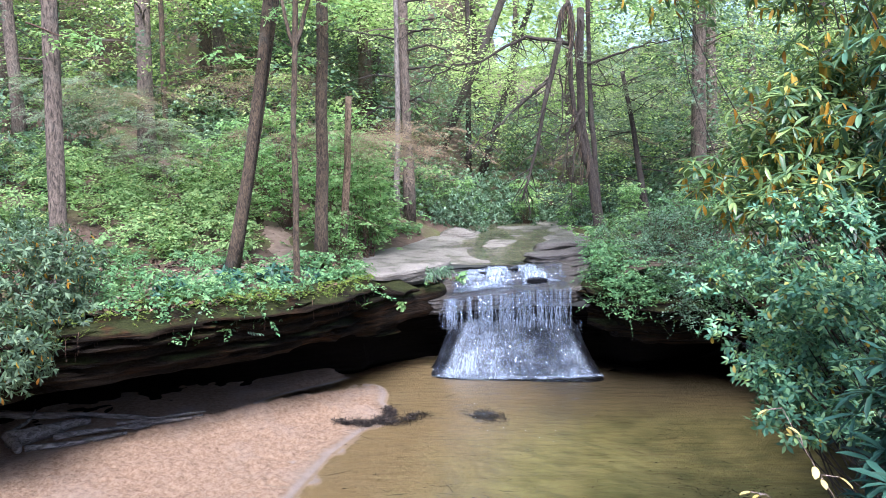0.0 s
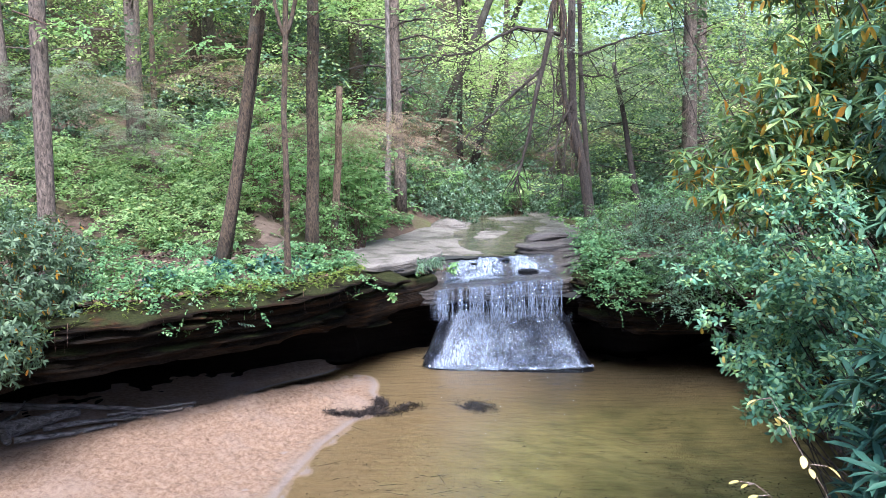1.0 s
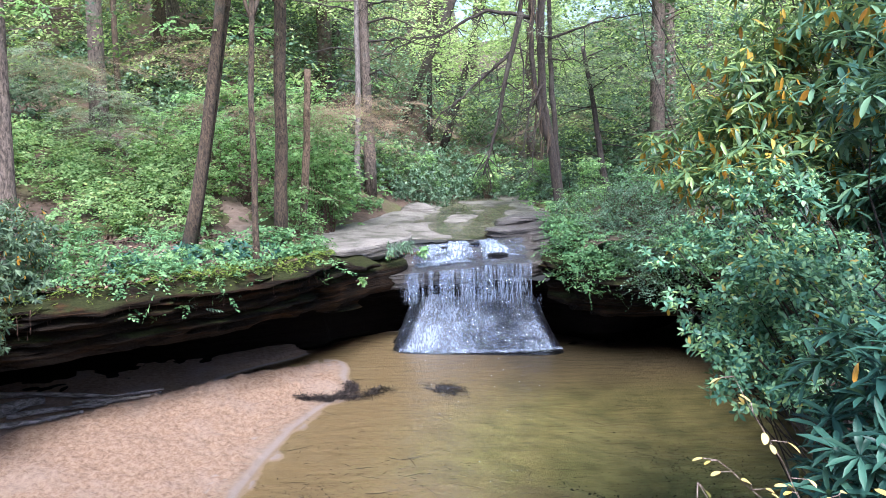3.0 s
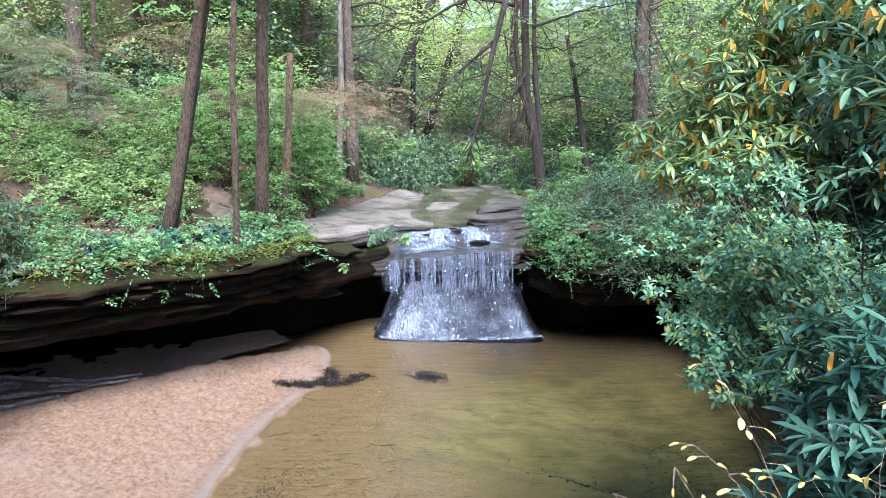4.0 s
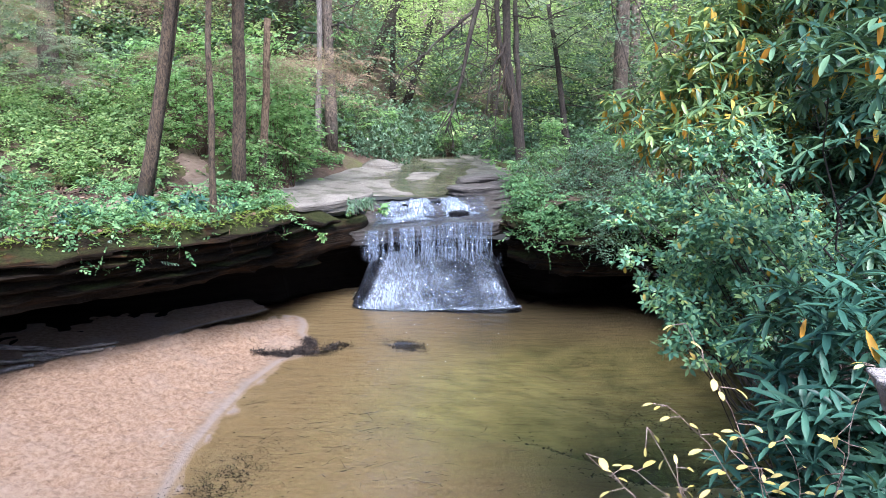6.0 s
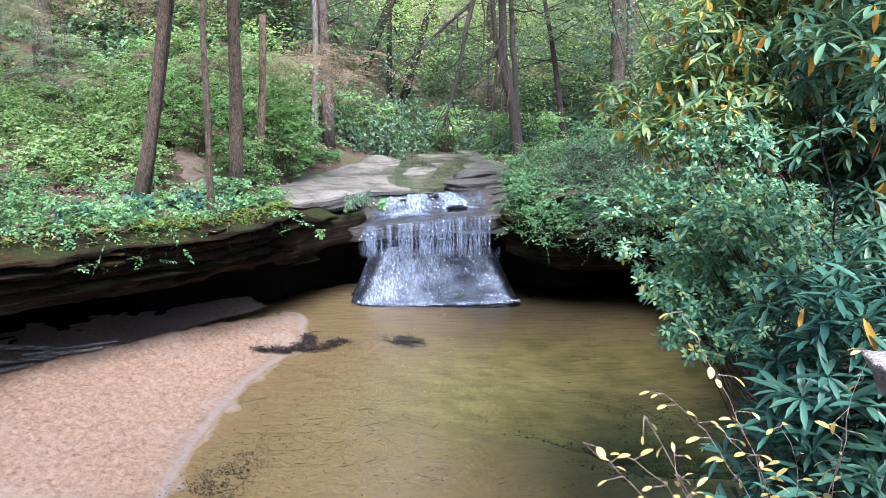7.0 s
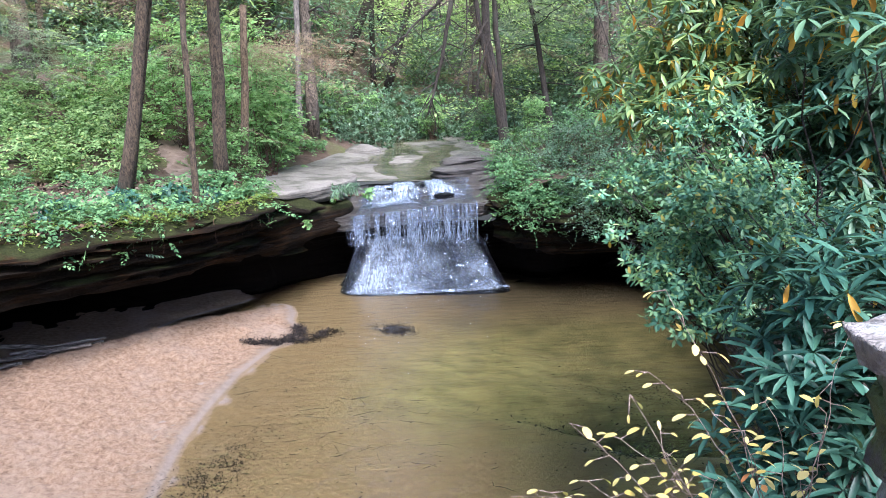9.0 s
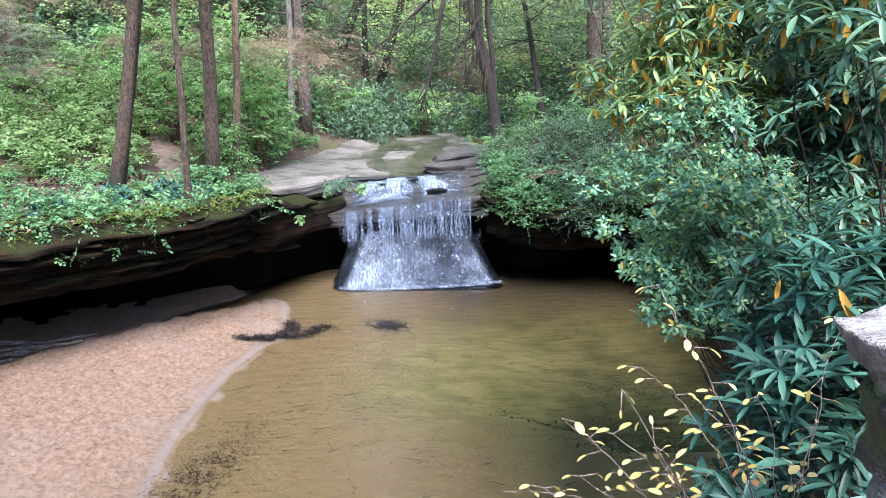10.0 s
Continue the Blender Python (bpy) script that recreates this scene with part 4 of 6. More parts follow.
tree("straight_tree", "straight reddish brown tree with small limb stubs", (-2.07, 12.8, 1.95), (-1.75, 12.9, 15), 0.105, 0.085, M_BARK_BROWN, 12, 0.2, 1.2, 0.1, ((-2.1, 12.9, 13.5), (2.2, 2.2, 2), 270, M_CANOPY, 0.3), 5)
tree("snag", "broken-topped young dead tree with thin twigs", (-1.92, 14.2, 2.0), (-1.75, 14.3, 4.98), 0.075, 0.055, M_BARK_TAN, 8, 0.3, 1.1, 0.1, None, 6)
poplar = tree("poplar", "tall grey tree on the stream bank", (-1.05, 20.2, 2.4), (-1.0, 20.4, 18), 0.14, 0.11, M_BARK_GREY, 14, 0.25, 1.8, 0.0, ((-1.3, 20.4, 17), (3, 3, 2.5), 270, M_CANOPY, 0.35), 7)
tree("birch", "pale slender leaning birch against a grey tree", (-1.38, 20.0, 2.45), (-1.17, 20.1, 12), 0.075, 0.05, M_BARK_PALE, 5, 0.4, 1.0, 0.0, None, 8)
BACK = [(-2.9, 26.3, -2.8, 0.25, 0), (-8.4, 21.3, -8.5, 0.22, 1), (-8.0, 21.6, -7.9, 0.08, 0), (-11.4, 20.3, -11.9, 0.17, 1), (-7.9, 26.3, -7.4, 0.22, 1), (-8.7, 27.5, -8.7, 0.24, 0),
        (-0.4, 30.3, 1.9, 0.17, 2), (1.2, 33.3, 2.9, 0.16, 2), (0.7, 33.3, 0.8, 0.12, 2), (-2.9, 30.3, -2.8, 0.17, 2), (5.35, 20.3, 4.6, 0.10, 2), (7.3, 22.3, 6.6, 0.22, 1),
        (7.6, 23.5, 7.4, 0.12, 2), (-14, 24, -14.2, 0.2, 1), (-13, 17.5, -13.2, 0.16, 0), (4.8, 31, 4.5, 0.16, 1), (9.5, 28, 9.2, 0.2, 1), (12, 25, 12, 0.2, 2), (-5.6, 33, -5.4, 0.2, 1),
        (-4.4, 36, -4.6, 0.16, 2), (3, 40, 3.4, 0.2, 1), (-1.5, 42, -1.2, 0.2, 1), (-10.5, 36, -10.2, 0.22, 1), (7, 38, 6.6, 0.2, 2), (-16, 31, -16, 0.25, 1), (14, 36, 13.5, 0.2, 1), (-7, 44, -7, 0.22, 1), (1.5, 48, 1.2, 0.22, 2)]
for i, (x, y, x2, r, b) in enumerate(BACK):
    z = land(x, y)
    bark = (M_BARK_BROWN, M_BARK_GREY, M_BARK_DARK)[b]
    h = z + (4.2 if i == 10 else R.uniform(13, 19))
    x2 = x + (x2 - x) * (h - z) / 5.5 if abs(x2 - x) > 0.9 else x2
    label = ("tall straight reddish brown forest tree", "tall grey-barked forest tree among rhododendrons", "dark slender forest tree against bright leaves")[b]
    cr = None if i == 10 or abs(x2 - 0.3 - 0.014 * y) < 3.2 else ((x2, y, h - 1.5), (2.8, 2.8, 2.6), 270, M_CANOPY, 0.35)
    tree("forest_tree", label, (x, y, z), (x2, y + 0.3, h), r, r * 0.5, bark, 18, 0.1, 1.9, 0.05, cr, 40 + i)
dead = tree("dead_tree", "dead many-stemmed dark tree with torn hanging limbs", (3.64, 18.3, 1.95), (3.12, 18.3, 7.32), 0.105, 0.085, M_BARK_DARK, 9, 0.45, 1.2, 0.3, None, 9, (),
            ((3.39, 18.3, 3.6), (3.17, 18.3, 4.66), (3.12, 18.3, 5.96), (3.12, 18.3, 7.32)))


def dead_stem(points, r0, r1, ragged, seed):
    """A further stem of the dead tree; ragged: strips of torn bark along it."""
    rnd = random.Random(seed)
    away = Matrix.Translation(-dead.location)
    line = []
    for a, b in zip(points, points[1:]):
        line += [Vector(a).lerp(Vector(b), k / 4) + Vector((rnd.gauss(0, 0.012), rnd.gauss(0, 0.012), 0)) for k in range(4)]
    line.append(Vector(points[-1]))
    n = len(line)
    stem = part("stem", Geo().add(*tube(line, [(r0 + (r1 - r0) * i / (n - 1)) * rnd.uniform(0.88, 1.12) for i in range(n)], 9, 0.3, seed)), M_BARK_DARK, dead)
    stem.matrix_parent_inverse = away
    if ragged:
        g = Geo()
        for _ in range(ragged):
            p = line[rnd.randint(0, n - 2)] + Vector((rnd.gauss(0, r0 * 0.8), rnd.gauss(-r0 * 0.5, r0 * 0.4), 0))
            ln = rnd.uniform(0.2, 0.75)
            e = p + Vector((rnd.gauss(-0.04, 0.07), rnd.gauss(0, 0.05), -ln))
            g.add(*tube(bend(p, e, 4, 0.02, rnd), [0.006, 0.017, 0.02, 0.014, 0.003], 4))
        tagged(part("torn_bark", g, M_BARK_BROWN, stem, "strips of torn brown bark"), kind="stuff")


dead_stem([(3.72, 18.4, 1.9), (3.53, 18.4, 3.59), (3.37, 18.4, 5.18), (3.31, 18.4, 7.51), (3.25, 18.4, 11.5)], 0.07, 0.045, 0, 11)
dead_stem([(3.3, 18.2, 3.7), (3.14, 18.2, 4.3), (2.95, 18.2, 5.05), (2.87, 18.2, 6.08), (2.92, 18.2, 6.98), (2.84, 18.2, 7.42), (2.7, 18.15, 7.3), (2.58, 18.1, 6.6)], 0.065, 0.045, 60, 12)


def bough(ob, points, r, twigs, seed):
    """A long bare limb with drooping twigs on a tree."""
    rnd = random.Random(seed)
    line = []
    for a, b in zip(points, points[1:]):
        line += [Vector(a).lerp(Vector(b), k / 4) + Vector((rnd.gauss(0, 0.02), rnd.gauss(0, 0.05), rnd.gauss(0, 0.02))) for k in range(4)]
    line.append(Vector(points[-1]))
    n = len(line)
    o = part("limb", Geo().add(*tube(line, [r * (1 - 0.8 * i / n) for i in range(n)], 6)), M_BARK_DARK, ob)
    o.matrix_parent_inverse = Matrix.Translation(-ob.location)
    g = Geo()
    for _ in range(twigs):
        p = line[rnd.randint(1, n - 1)]
        e = p + Vector((rnd.uniform(-0.7, 0.7), rnd.uniform(-0.5, 0.5), rnd.uniform(-0.7, 0.15)))
        g.add(*tube(bend(p, e, 4, 0.04, rnd), [r * 0.3, r * 0.26, r * 0.2, r * 0.14, r * 0.08], 4))
    tagged(part("twigwork", g, M_BARK_DARK, o), kind="stuff")


bough(dead, [(2.85, 18.2, 6.5), (1.96, 18.0, 6.64), (1.44, 18.0, 6.46), (0.79, 18.0, 6.09), (0.13, 18.0, 6.03), (-0.5, 17.9, 5.6)], 0.05, 26, 1)
bough(dead, [(2.41, 18.0, 5.74), (1.96, 18.0, 5.3), (1.56, 18.0, 4.98), (1.0, 17.9, 4.5), (0.6, 17.8, 4.15)], 0.04, 20, 2)
bough(dead, [(3.32, 18.3, 6.05), (3.9, 18.1, 6.23), (4.67, 18.0, 6.47), (5.3, 17.9, 6.5)], 0.035, 16, 3)
bough(dead, [(3.3, 18.3, 5.6), (4.0, 18.1, 5.5), (4.9, 18.0, 5.9)], 0.025, 14, 6)
bough(dead, [(3.15, 18.2, 5.0), (2.8, 18.0, 4.4), (2.6, 17.8, 3.3)], 0.03, 26, 4)
bough(dead, [(3.25, 18.2, 4.6), (2.95, 17.9, 3.9), (2.85, 17.7, 2.8)], 0.025, 22, 5)
bough(dead, [(2.6, 18.0, 5.9), (2.7, 17.9, 5.0), (2.45, 17.8, 3.7)], 0.022, 22, 7)
for i, (z, reach, rise_) in enumerate([(7.9, 1.9, -0.1), (7.4, 2.2, -0.5), (7.1, 1.2, 0.05), (6.7, 1.5, -0.25), (6.2, 1.8, -0.2), (5.4, 0.9, -0.2), (8.4, 2.4, 0.3)]):
    bough(poplar, [(-1.15, 20.2, z), (-1.15 + reach * 0.5, 19.9, z + 0.1), (-1.15 + reach, 19.6, z + rise_)], 0.035, 9, 20 + i)
for i, (z, reach, rise_) in enumerate([(6.0, -1.6, -0.2), (5.2, -1.2, -0.4), (7.0, -1.7, 0.2)]):
    bough(poplar, [(-1.15, 20.2, z), (-1.15 + reach * 0.5, 20.0, z + 0.1), (-1.15 + reach, 19.8, z + rise_)], 0.03, 9, 40 + i)
g = Geo()
g.add(*tube(bend((2.62, 18.0, 6.6), (1.72, 17.7, 2.9), 9, 0.03, R), [0.07 - 0.005 * i for i in range(10)], 6))
for _ in range(26):
    k = R.random()
    p = Vector((2.62, 18.0, 6.6)).lerp(Vector((1.72, 17.7, 2.9)), k)
    e = p + Vector((R.uniform(-0.8, 1.0), R.uniform(-0.6, 0.6), R.uniform(-0.8, -0.2)))
    g.add(*tube(bend(p, e, 5, 0.05, R), [0.018, 0.015, 0.012, 0.009, 0.006, 0.003], 4))
hang = part("hanging_limb", g, M_BARK_DARK)
tagged(hang, "torn dead limb hanging from a dead tree", "branch", kind="stuff")


# ---- unseen trees added round and behind the camera, which close and shade the place ----
for i, (x, y) in enumerate([(-17, 2.0), (-15, -8.0), (-4.5, -18.0), (-8, -10.0), (12.0, -7.0), (9.5, 1.0), (8.5, 7.0), (-11, 9.5), (9.5, 13.0)]):
    z = land(x, y)
    tree("forest_tree", "tall added tree out of view, whose crown shades and closes the place", (x, y, z), (x + R.uniform(-0.6, 0.6), y, 17), 0.2, 0.1, M_BARK_GREY, 6, 0.4, 1.6, 0.0,
         ((x * 0.85, y, 13.5), (3.6, 3.6, 3.2), 900, M_CANOPY, 0.34), 90 + i)


# ---- woods behind ----
def wood_cloud(n, box, size, length, material, per=40, clump=0.13):
    c = np.empty((0, 3))
    while len(c) < n:
        p = np.array([box[0], box[2], box[4]]) + G.random((n, 3)) * np.array([box[1] - box[0], box[3] - box[2], box[5] - box[4]])
        keep = [q for q in p if noise.noise(Vector((q[0] * 0.35, q[1] * 0.35, q[2] * 0.7))) > clump and not (abs(q[0] - 0.4 - 0.0135 * (q[1] - 8)) < (0.04 + 0.02 * noise.noise(Vector((q[2] * 0.4, q[1] * 0.1, 2)))) * q[1] + 1.8 * size and q[2] + land(q[0], q[1]) > 0.43 * (q[1] - 8))]
        if keep:
            c = np.concatenate([c, np.array(keep)])
    c = c[:n]
    c[:, 2] += [land(x, y) for x, y in c[:, :2]]
    return leaf_mesh("leaves", *sprays(c, per, size, 0.2, length), QUAD, material)


WOODS = [((-34, 26, 35, 48, 0.0, 17), 1800, 0.8, 0.25, 55, M_CANOPY, "bright green broadleaf woods across the valley"),
         ((-50, 46, 46, 75, 0, 30), 1600, 1.4, 0.55, 44, M_CANOPY, "distant sunlit green woods on the hillside"),
         # unseen layer, added to block the sky from the pool's reflection
         ((-36, 36, 52, 64, 14, 36), 800, 1.6, 0.65, 44, M_CANOPY, "added high canopy above the view that keeps sky off the pool"),
         ((-26, -3.0, 20.5, 35, 0.1, 6), 800, 0.55, 0.16, 55, M_DARKLEAF, "dark evergreen understorey on the slope"),
         ((-26, -1.5, 21, 34, 0.3, 9), 1400, 0.6, 0.15, 55, M_CANOPY, "pale green young leaves among the trunks on the slope"),
         ((4.6, 22, 19.5, 33, 0.1, 7), 800, 0.55, 0.15, 55, M_DARKLEAF, "dark evergreen understorey on the bank of the stream"),
         ((-8, 9, 24.5, 37, 0.0, 3.2), 900, 0.5, 0.14, 55, M_DARKLEAF, "dark low thicket at the head of the stream"),
         ((1.5, 17, 21.5, 34, 0.8, 9), 520, 0.6, 0.13, 55, M_CANOPY, "light green leaf sprays on the far bank"),
         ((-9, -2, 22, 29, 3.5, 8.5), 260, 0.6, 0.13, 55, M_CANOPY, "light green leaf sprays between the trunks"),
         ((-8, 8, 24, 33, 3.5, 11), 300, 0.6, 0.13, 66, M_CANOPY, "light green leaf sprays over the stream")]
for box, n, size, ll, per, material, label in WOODS:
    tagged(part("woods", wood_cloud(n, box, size, ll, material, per), None), label, "woods", kind="stuff")


# ---- shrubs ----
def shrub(name, label, base, blobs, material, length, width, per, droop, stems=9, seed=1, shape=SIX, wood=M_TWIG, spread=1.0, singles=0, lift=0.35, old=0.0):
    """A shrub: woody stems and rosettes of leaves over rounded volumes (centre, radii, number of rosettes).
    singles: how many of the foremost leaves are parts of their own; old: the share of leaves that hang down golden."""
    rnd = random.Random(seed)
    ob = new(name)
    ob.location = base
    tagged(ob, label, "shrub")
    away = Matrix.Translation(-Vector(base))
    tips, outs = [], []
    for c, rr, n in blobs:
        p = blob(n, c, rr, 0.3)
        tips += list(p)
        outs += list((p - np.array(c)) / np.array(rr) + np.array([0, 0, lift]) + G.normal(size=(n, 3)) * 0.35)
    P, D, U, L, W = whorls(tips, outs, per, length, width, droop, spread)
    P, D, U = (np.array([tuple(v) for v in a]) for a in (P, D, U))
    if old:
        aged = G.random(len(P)) < old
        k = int(aged.sum())
        hang = D[aged] * 0.35 + np.array([0, 0, -1.0]) + G.normal(size=(k, 3)) * 0.22
        face = G.normal(size=(k, 3)) * 0.6 + np.array([0, -1.0, 0.2])
        o = part("old_leaves", leaf_mesh("old_leaves", P[aged], hang, face, L[aged] * 0.85, W * 1.15, LONG, M_OLDLEAF), None, ob, "hanging golden old leaves")
        tagged(o, kind="stuff").matrix_parent_inverse = away
        P, D, U, L = P[~aged], D[~aged], U[~aged], L[~aged]
    if singles:
        order = np.argsort(P[:, 1] + 0.25 * P[:, 0])
        one, rest = order[:singles], order[singles:]
        kinds = [leaf_mesh("leaf", [(0, 0, 0)], [(1, 0, 0)], [(0, 0, 1)], 1.0, w, FINE, M_RHODO_LEAF) for w in (width * 0.9, width, width * 1.12)]
        for i in one:
            d = Vector(D[i]).normalized()
            sd = d.cross(Vector(U[i])).normalized()
            m = Matrix((d, -sd, sd.cross(d))).transposed().to_4x4()
            leaf = part("leaf", kinds[i % 3], None, ob)
            leaf.matrix_parent_inverse = away
            leaf.matrix_basis = Matrix.Translation(P[i]) @ m @ Matrix.Scale(L[i], 4)
        P, D, U, L = P[rest], D[rest], U[rest], L[rest]
    lo = part("foliage", leaf_mesh("foliage", P, D, U, L, W, shape, material), None, ob)
    tagged(lo, kind="stuff").matrix_parent_inverse = away
    twigs = Geo()
    start = 0
    lines = []
    for b, (c, rr, n) in enumerate(blobs):
        r = 0.006 + 0.010 * max(rr)
        few = stems < 5
        lines = lines if few and b % 3 else []
        for s in range(0 if lines else max(1, stems // 3)):
            end = Vector(c) + Vector((rnd.uniform(-0.5, 0.5) * rr[0], rnd.uniform(-0.5, 0.5) * rr[1], rnd.uniform(-0.2, 0.6) * rr[2]))
            line = bend(base, end, 8, (0.08 if few else 0.04) * (end - Vector(base)).length, rnd)
            lines.append(line)
            so = part("stem", Geo().add(*tube(line, [r * (1 - 0.7 * i / 8) for i in range(9)], 6)), wood, ob)
            so.matrix_parent_inverse = away
        for t in range(start, start + n, 9):
            line = lines[t % len(lines)]
            tp = Vector(tips[t])
            q = min(line[3:], key=lambda v: (v - tp).length)
            k = r * 0.2
            twigs.add(*tube(bend(q, tp, 4, 0.025, rnd), [k, k * 0.85, k * 0.7, k * 0.5, k * 0.3], 3, cap=False))
        start += n
    to = part("twigwork", twigs, wood, ob)
    tagged(to, kind="stuff").matrix_parent_inverse = away
    return ob


def bush(name, label, base, blobs, material, length, per=26, size=0.16, flat=0.35, stems=5, seed=1, category="shrub", width=0.3, wood=M_TWIG):
    """A loose broadleaf bush of flat sprays: (centre, radii, number of sprays)."""
    rnd = random.Random(seed)
    ob = new(name)
    ob.location = base
    tagged(ob, label, category)
    away = Matrix.Translation(-Vector(base))
    cs = np.concatenate([blob(n, c, rr, 0.3) for c, rr, n in blobs])
    P, D, U, L, W = sprays(cs, per, size, flat, length)
    lo = part("foliage", leaf_mesh("foliage", P, D, U, L, width, QUAD, material), None, ob)
    tagged(lo, kind="stuff").matrix_parent_inverse = away
    twigs = Geo()
    for c in cs[::2]:
        b = Vector(base) + Vector((rnd.uniform(-0.15, 0.15), rnd.uniform(-0.15, 0.15), 0))
        twigs.add(*tube(bend(b, Vector(c), 6, 0.03 * (Vector(c) - b).length, rnd), [0.012, 0.010, 0.009, 0.007, 0.006, 0.004, 0.003], 4, cap=False))
    to = part("twigwork", twigs, wood, ob)
    tagged(to, kind="stuff").matrix_parent_inverse = away
    return ob


def again(ob, x, y, z, turn, size):
    return copy_thing(ob, pose(x, y, z, 0, 0, turn) @ Matrix.Scale(size, 4))


def lobes(centre, radii, count, size, rosettes, seed):
    """An uneven mass of foliage: small rounded lobes spread through a volume."""
    rnd = random.Random(seed)
    out = []
    for _ in range(count):
        d = Vector((rnd.gauss(0, 1), rnd.gauss(0, 1), rnd.gauss(0, 1))).normalized() * rnd.uniform(0.3, 1.0)
        k = size * rnd.uniform(0.6, 1.35)
        out.append(((centre[0] + d.x * radii[0], centre[1] + d.y * radii[1], centre[2] + d.z * radii[2]), (k, k, k * 0.62), max(6, int(rosettes / count * (k / size) ** 2))))
    return out


# near thicket beside the camera
laurel = shrub("laurel", "mountain laurel with small glossy blue-green leaves over the pool", (3.5, 3.5, 0.5),
      lobes((2.12, 4.4, 2.86), (0.58, 0.8, 0.52), 30, 0.2, 1350, 1) + lobes((1.93, 3.75, 2.74), (0.42, 0.5, 0.4), 22, 0.15, 850, 2) + lobes((2.95, 5.3, 2.8), (0.5, 0.6, 0.5), 12, 0.24, 520, 3), M_LAUREL, 0.037, 0.23, 8, 0.12, 6, 21, SIX, M_BARK_DARK, spread=1.1, lift=1.0, old=0.006)
for i, (a, b, r) in enumerate([((2.75, 4.1, 1.9), (1.78, 3.55, 2.62), 0.016), ((2.8, 4.2, 2.2), (1.86, 3.7, 2.98), 0.014), ((2.8, 4.0, 2.4), (2.05, 3.5, 2.5), 0.012), ((2.9, 4.3, 2.5), (2.2, 3.8, 3.2), 0.013), ((2.75, 4.0, 1.7), (2.0, 3.4, 2.2), 0.012), ((2.9, 4.4, 2.7), (2.0, 3.9, 2.75), 0.011)]):
    line = bend(a, b, 9, 0.03, random.Random(70 + i))
    limb = part("limb", Geo().add(*tube(line, [r * (1 - 0.08 * j) for j in range(10)], 6, 0.2, i)), M_TWIG, laurel, "bare crooked brown limb")
    limb.matrix_parent_inverse = Matrix.Translation(-laurel.location)
shrub("rhododendron", "tall rhododendron with many yellowing leaves", (4.3, 4.9, 0.6),
      lobes((2.75, 5.3, 3.85), (1.0, 0.7, 0.8), 26, 0.32, 900, 4) + lobes((2.35, 5.0, 3.45), (0.65, 0.5, 0.4), 14, 0.24, 300, 14) + lobes((2.9, 5.7, 4.9), (1.2, 0.9, 0.6), 14, 0.4, 420, 5), M_RHODO_GOLD, 0.105, 0.125, 8, 0.3, 5, 22, MID, M_BARK_DARK, spread=1.3, lift=1.9, old=0.09)
shrub("rhododendron", "tall dark rhododendron with a few golden leaves", (4.4, 4.6, 0.6),
      lobes((3.2, 4.6, 3.35), (0.75, 0.5, 0.8), 22, 0.28, 640, 6) + lobes((3.4, 4.7, 4.3), (1.0, 0.6, 0.75), 18, 0.34, 560, 7) + lobes((4.5, 5.4, 4.0), (1.1, 0.8, 1.6), 14, 0.45, 520, 8) + lobes((2.75, 4.2, 2.65), (0.55, 0.4, 0.6), 12, 0.24, 260, 9), M_RHODO_DARK, 0.115, 0.13, 8, 0.3, 5, 52, MID, M_BARK_DARK, spread=1.3, lift=1.9, old=0.05)
# backing mass added with dark leaves, to give the thicket a shaded inside
shrub("rhododendron", "dark-leaved rhododendron added deep in the thicket for its shade", (4.8, 5.2, 0.6),
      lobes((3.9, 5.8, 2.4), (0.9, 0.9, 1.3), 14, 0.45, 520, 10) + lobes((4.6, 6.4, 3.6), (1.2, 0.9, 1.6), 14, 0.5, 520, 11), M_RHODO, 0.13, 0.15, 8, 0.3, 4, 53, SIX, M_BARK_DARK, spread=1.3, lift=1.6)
shrub("rhododendron", "rhododendron with large leathery dark green leaves", (2.2, 2.3, 0.6),
      [((2.12, 2.68, 2.66), (0.56, 0.45, 0.46), 330), ((2.0, 2.6, 2.2), (0.58, 0.45, 0.5), 300)], M_RHODO, 0.118, 0.105, 8, 0.14, 9, 23, MID, M_BARK_DARK, spread=1.2, singles=300, lift=2.2, old=0.006)
# the branch of the tall rhododendron that reaches in close by the camera
shrub("rhododendron_branch", "overhanging rhododendron branch with long pale green leaves", (2.6, 3.2, 2.2),
      lobes((1.93, 2.75, 3.72), (0.34, 0.4, 0.3), 9, 0.16, 100, 12) + lobes((2.2, 3.1, 3.9), (0.5, 0.4, 0.4), 8, 0.2, 90, 13), M_RHODO_DARK, 0.088, 0.115, 8, 0.25, 3, 54, FINE, M_BARK_DARK, spread=1.3, lift=2.4, old=0.05)

# left bank
shrub("rhododendron", "dark rhododendron overhanging the ledge by a hemlock", (-5.0, 8.6, 1.9), [((-4.75, 8.5, 2.35), (0.75, 0.8, 0.8), 700), ((-4.35, 7.6, 1.85), (0.5, 0.6, 0.5), 330), ((-5.4, 7.6, 2.3), (0.8, 1.0, 0.9), 420), ((-4.5, 9.1, 2.5), (0.5, 0.5, 0.55), 300), ((-4.3, 8.8, 2.0), (0.4, 0.4, 0.35), 160)], M_OLDSHRUB, 0.08, 0.15, 8, 0.4, 9, 24, old=0.03)

